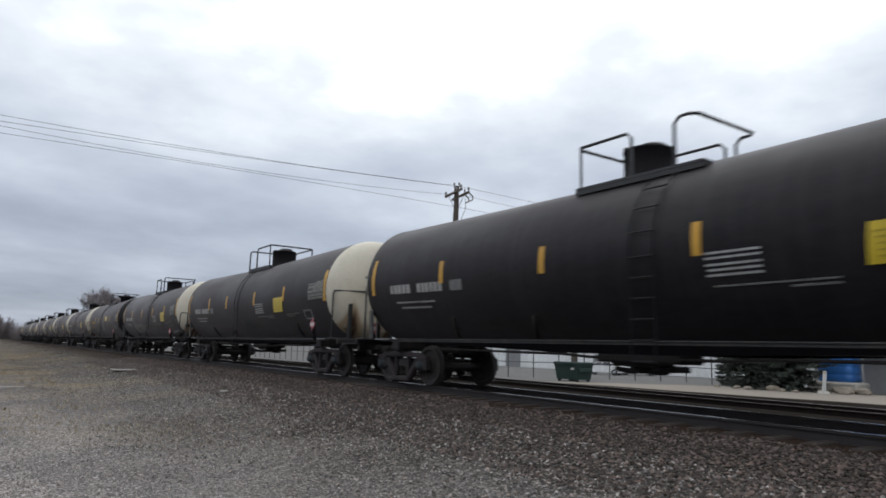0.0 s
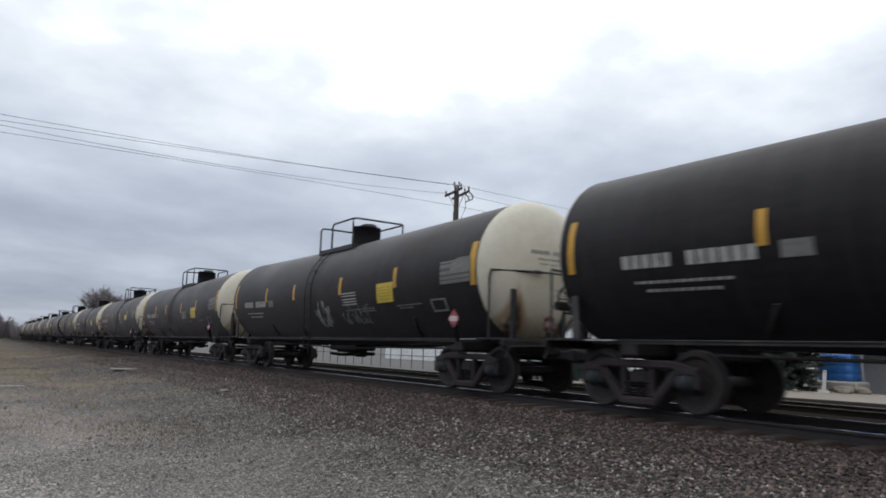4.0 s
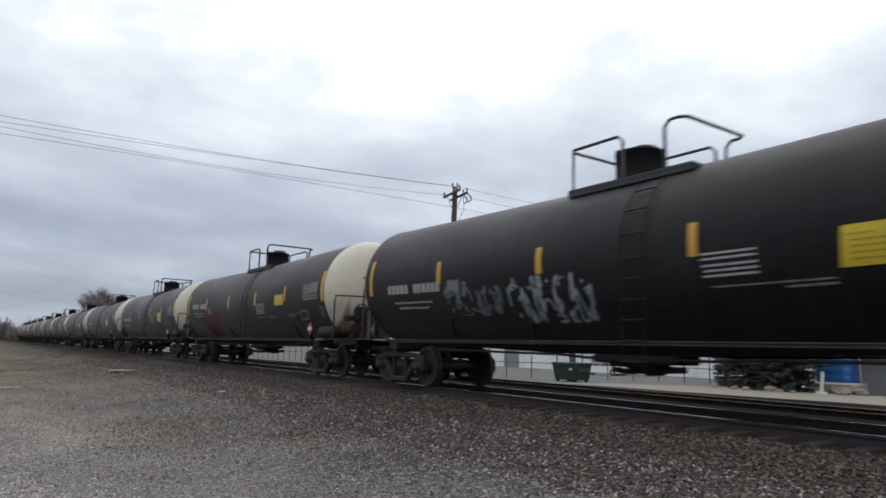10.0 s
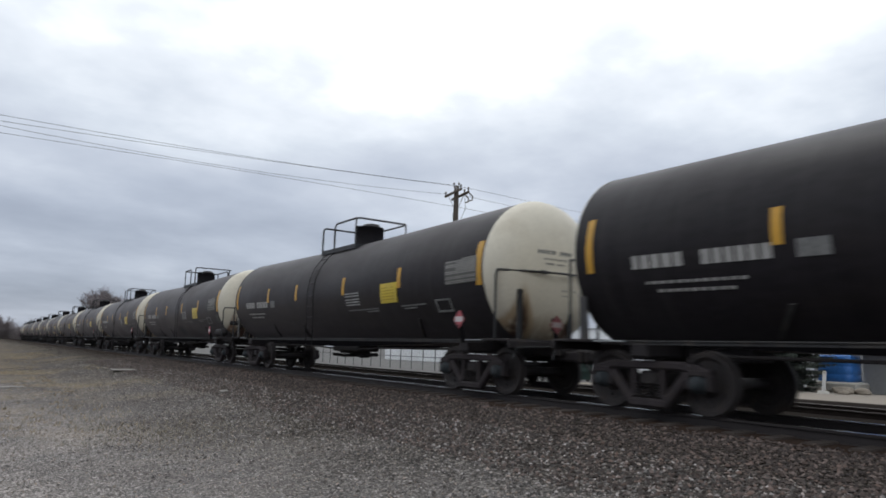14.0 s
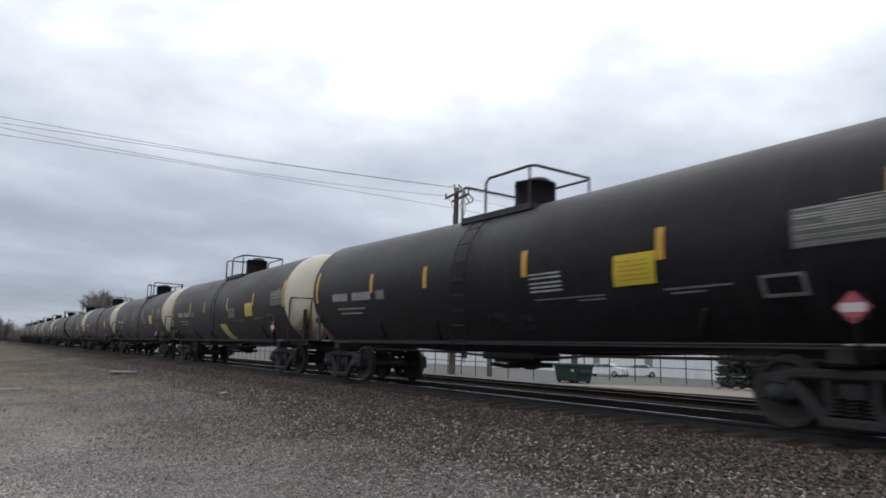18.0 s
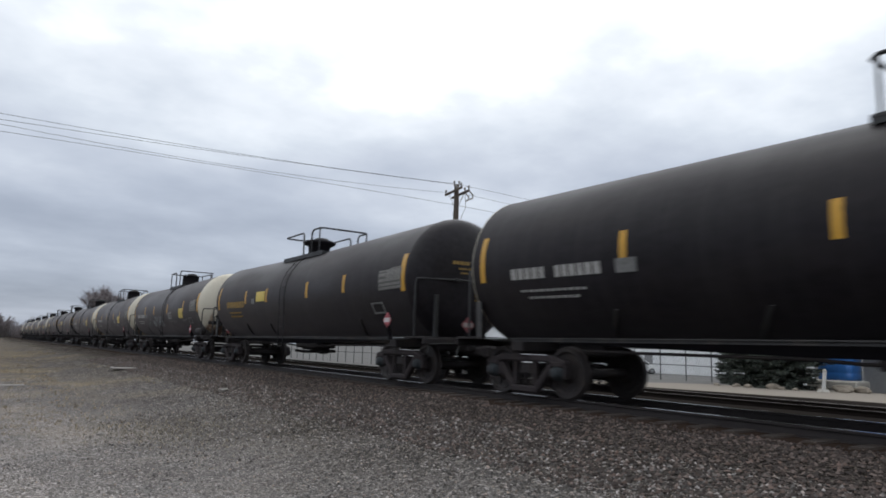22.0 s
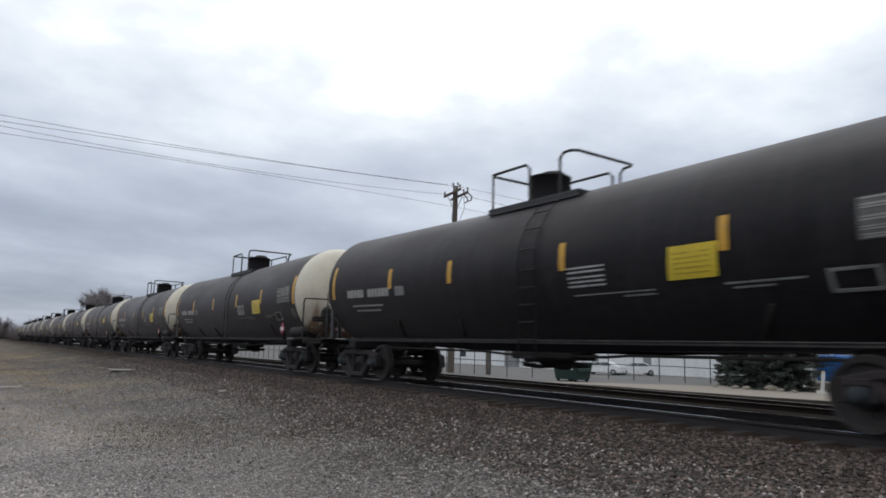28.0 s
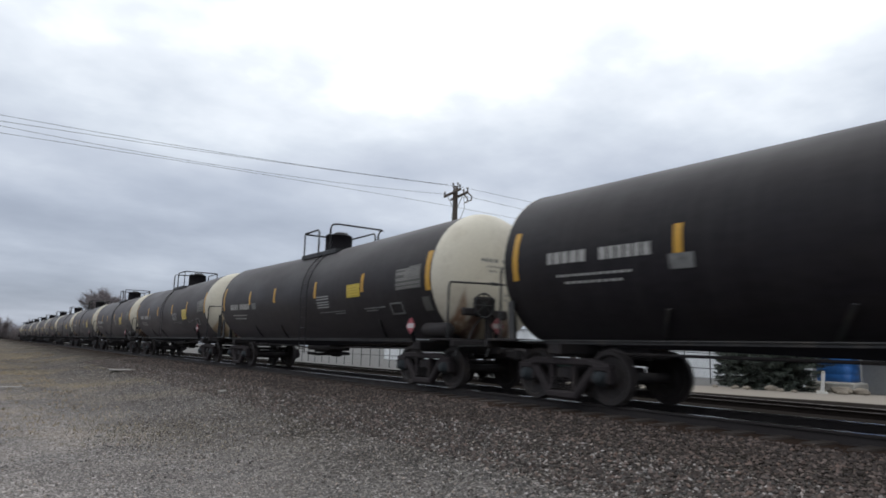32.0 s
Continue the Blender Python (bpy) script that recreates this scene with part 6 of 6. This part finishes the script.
def thicket_mesh(seed):
    """A leafless thicket 10 m high: many thin stems from the ground and a haze of twigs."""
    rng = random.Random(seed)
    wood, fine = Shape(), Shape()
    for k in range(46):
        a, q = rng.random() * math.tau, math.sqrt(rng.random())
        base = Vector((math.cos(a), math.sin(a), 0)) * q * 3.6
        tip = Vector((math.cos(a) * q * 4.8 + rng.gauss(0, 0.5), math.sin(a) * q * 4.8 + rng.gauss(0, 0.5), 10 * math.sqrt(max(0.1, 1 - (q * 0.92) ** 2)) * rng.uniform(0.72, 1)))
        mid = base.lerp(tip, 0.5) + Vector((rng.gauss(0, 0.3), rng.gauss(0, 0.3), 0))
        wood.tube([base, mid, tip], [0.07, 0.05, 0.015], 4, False)
        for j in range(150):
            f = rng.uniform(0.1, 1)
            o = base.lerp(mid, f * 2) if f < 0.5 else mid.lerp(tip, f * 2 - 1)
            e = Vector((rng.gauss(0, 0.6), rng.gauss(0, 0.6), rng.uniform(0.1, 1.0))).normalized() * rng.uniform(0.5, 1.6)
            sd = e.cross(Vector((rng.random(), rng.random(), rng.random()))).normalized() * 0.036
            fine.add([o - sd, o + sd, o + e], [(0, 1, 2)])
    return wood.mesh("stems", BARK), fine.mesh("thicket_twigs", TWIG)


for x, y, h, k in ((19.0, 145, 10.6, 0), (23.6, 149, 10.0, 1), (26.6, 150, 9.4, 2), (60, 33, 8.5, 2), (64, 28, 7.5, 0), (70, 22, 9, 1)):
    bare_tree(x, y, h, k)
THICKET = [thicket_mesh(s) for s in (3, 4)]
for i, (x, y, h) in enumerate(((5.0, 313, 11.6), (1.0, 312, 12.6), (9.0, 316, 9.0), (-3.0, 318, 13), (12.4, 314, 6.5), (-8, 322, 13.5), (13.5, 262, 8.2), (17.0, 263, 8.6), (20.5, 264, 8.2), (10.8, 266, 5.6), (24, 268, 8.0))):
    t = thing("thicket", "leafless grey-brown thicket at the far end of the lot", "thicket", (x, y, 0.0), "thickets")
    t.scale = (h / 10,) * 3
    t.rotation_euler = (0, 0, x * 1.3)
    part("stems", THICKET[i % 2][0], BARK, t)
    part("crown", THICKET[i % 2][1], TWIG, t, "haze of bare twigs")


def tufts(name, label, n, box, seed):
    rng = random.Random(seed)
    sh = Shape()
    for _ in range(n):
        x, y = rng.uniform(box[0], box[1]), rng.uniform(box[2], box[3])
        if noise.noise((x * 0.4, y * 0.15, 5)) < 0.0:
            continue
        for k in range(6):
            a, l = rng.random() * 6.28, rng.uniform(0.03, 0.11)
            p = Vector((x + rng.gauss(0, 0.06), y + rng.gauss(0, 0.06), 0))
            p.z = height(p.x, p.y) - 0.01
            e = Vector((math.cos(a) * 0.06, math.sin(a) * 0.06, l))
            s = Vector((-math.sin(a), math.cos(a), 0)) * 0.006
            sh.add([p - s, p + s, p + e], [(0, 1, 2)])
    tagged(new(name, sh.mesh(name, DRYGRASS)), label, "grass", kind="stuff")


tufts("dry_grass", "thin dry yellow grass in the gravel lot", 5200, (-6, 5.0, 13, 75), 8)
def weeds(name, label, n, at, spread, seed):
    rng, sh = random.Random(seed), Shape()
    for _ in range(n):
        p = Vector((at[0] + rng.gauss(0, spread[0]), at[1] + rng.gauss(0, spread[1]), 0))
        p.z = height(p.x, p.y) - 0.01
        a = rng.random() * 6.28
        e = Vector((math.cos(a) * 0.05, math.sin(a) * 0.05, rng.uniform(0.02, 0.06)))
        s_ = Vector((-math.sin(a), math.cos(a), 0)) * 0.006
        sh.add([p - s_, p + s_, p + e], [(0, 1, 2)])
    tagged(new(name, sh.mesh(name, WEED)), label, "weeds", kind="stuff")


weeds("dry_weeds", "thin patch of low dry brown weeds in the gravel", 5200, (3.0, 12.6), (0.75, 1.3), 9)


for i, (x, y, sx, sy) in enumerate(((5.41, 31.3, 1.5, 0.9), (0.85, 25.5, 0.9, 0.5))):
    ob = new("concrete_slab", Shape().box((0, 0, 0), (sx, sy, 0.07), 0.02).mesh("concrete_slab", SLAB))
    ob.location = (x, y, height(x, y) + 0.0)
    tagged(ob, "flat pale concrete slab lying in the gravel", "slab", "concrete slabs")
for i, (x, y, s) in enumerate(((5.28, 17.5, 0.09), (4.9, 34.9, 0.07), (1.79, 12.5, 0.05))):
    lump("loose_rock", "pale loose rock lying on the gravel", "rock", (x, y, height(x, y) + s * 0.35), (s * 1.4, s, s * 0.6), SLAB, 20 + i, "loose rocks")


# ---- ties, one by one ----
tie_mesh = Shape().box((0, 0, 0), (2.6, 0.22, 0.17), 0.02).mesh("tie", TIE)
for k in range(280):
    part("tie", tie_mesh, TIE, main_track, at=(TRACK_X, -8 + 0.53 * k, RAIL_Z - 0.13 - 0.085))
for k in range(170):
    part("tie", tie_mesh, TIE, siding_track, at=(SIDING_X, -8 + 0.53 * k, SIDING_Z - 0.175 - 0.085 + 0.004))


# ---- what moves ----
def travelled(t):
    """How far the train has run, in metres."""
    return 19.725 * t + 0.00283 * t * t


# how far the slack in the couplers sets a car back from an even spacing, in metres
SLACK = {8: -0.1, 9: 0.1, 17: -0.12, 18: -0.2, 23: -0.2, 24: -0.1, 25: 0.2}


def motions():
    stops = [float(s) for s in range(33)]
    for k, kind, car in CARS:
        rows = []
        for t in stops:
            p, a = along(17.58 + HALF + k * CAR_L + SLACK.get(k, 0.0) - travelled(t))
            rows.append((t, pose(p.x, p.y, RAIL_Z, 0, 0, -math.degrees(a))))
        walk(car, rows)
    # every wheelset of the train turns alike, a wheel's girth for each girth travelled
    turned = {}
    for k, kind, car in CARS:
        for truck in car.children:
            if not truck.name.startswith("truck"):
                continue
            for w in truck.children:
                if not w.name.startswith("wheelset"):
                    continue
                side = w.location.y > 0
                if side not in turned:
                    x, y, z = w.location
                    walk(w, [(f / FPS, pose(x, y, z, math.degrees(travelled(f / FPS) / 0.457) % 360)) for f in range(961)])
                    turned[side] = w.animation_data
                else:
                    w.rotation_mode = "QUATERNION"
                    keys = w.animation_data_create()
                    keys.action = turned[side].action
                    keys.action_slot = turned[side].action_slot


motions()
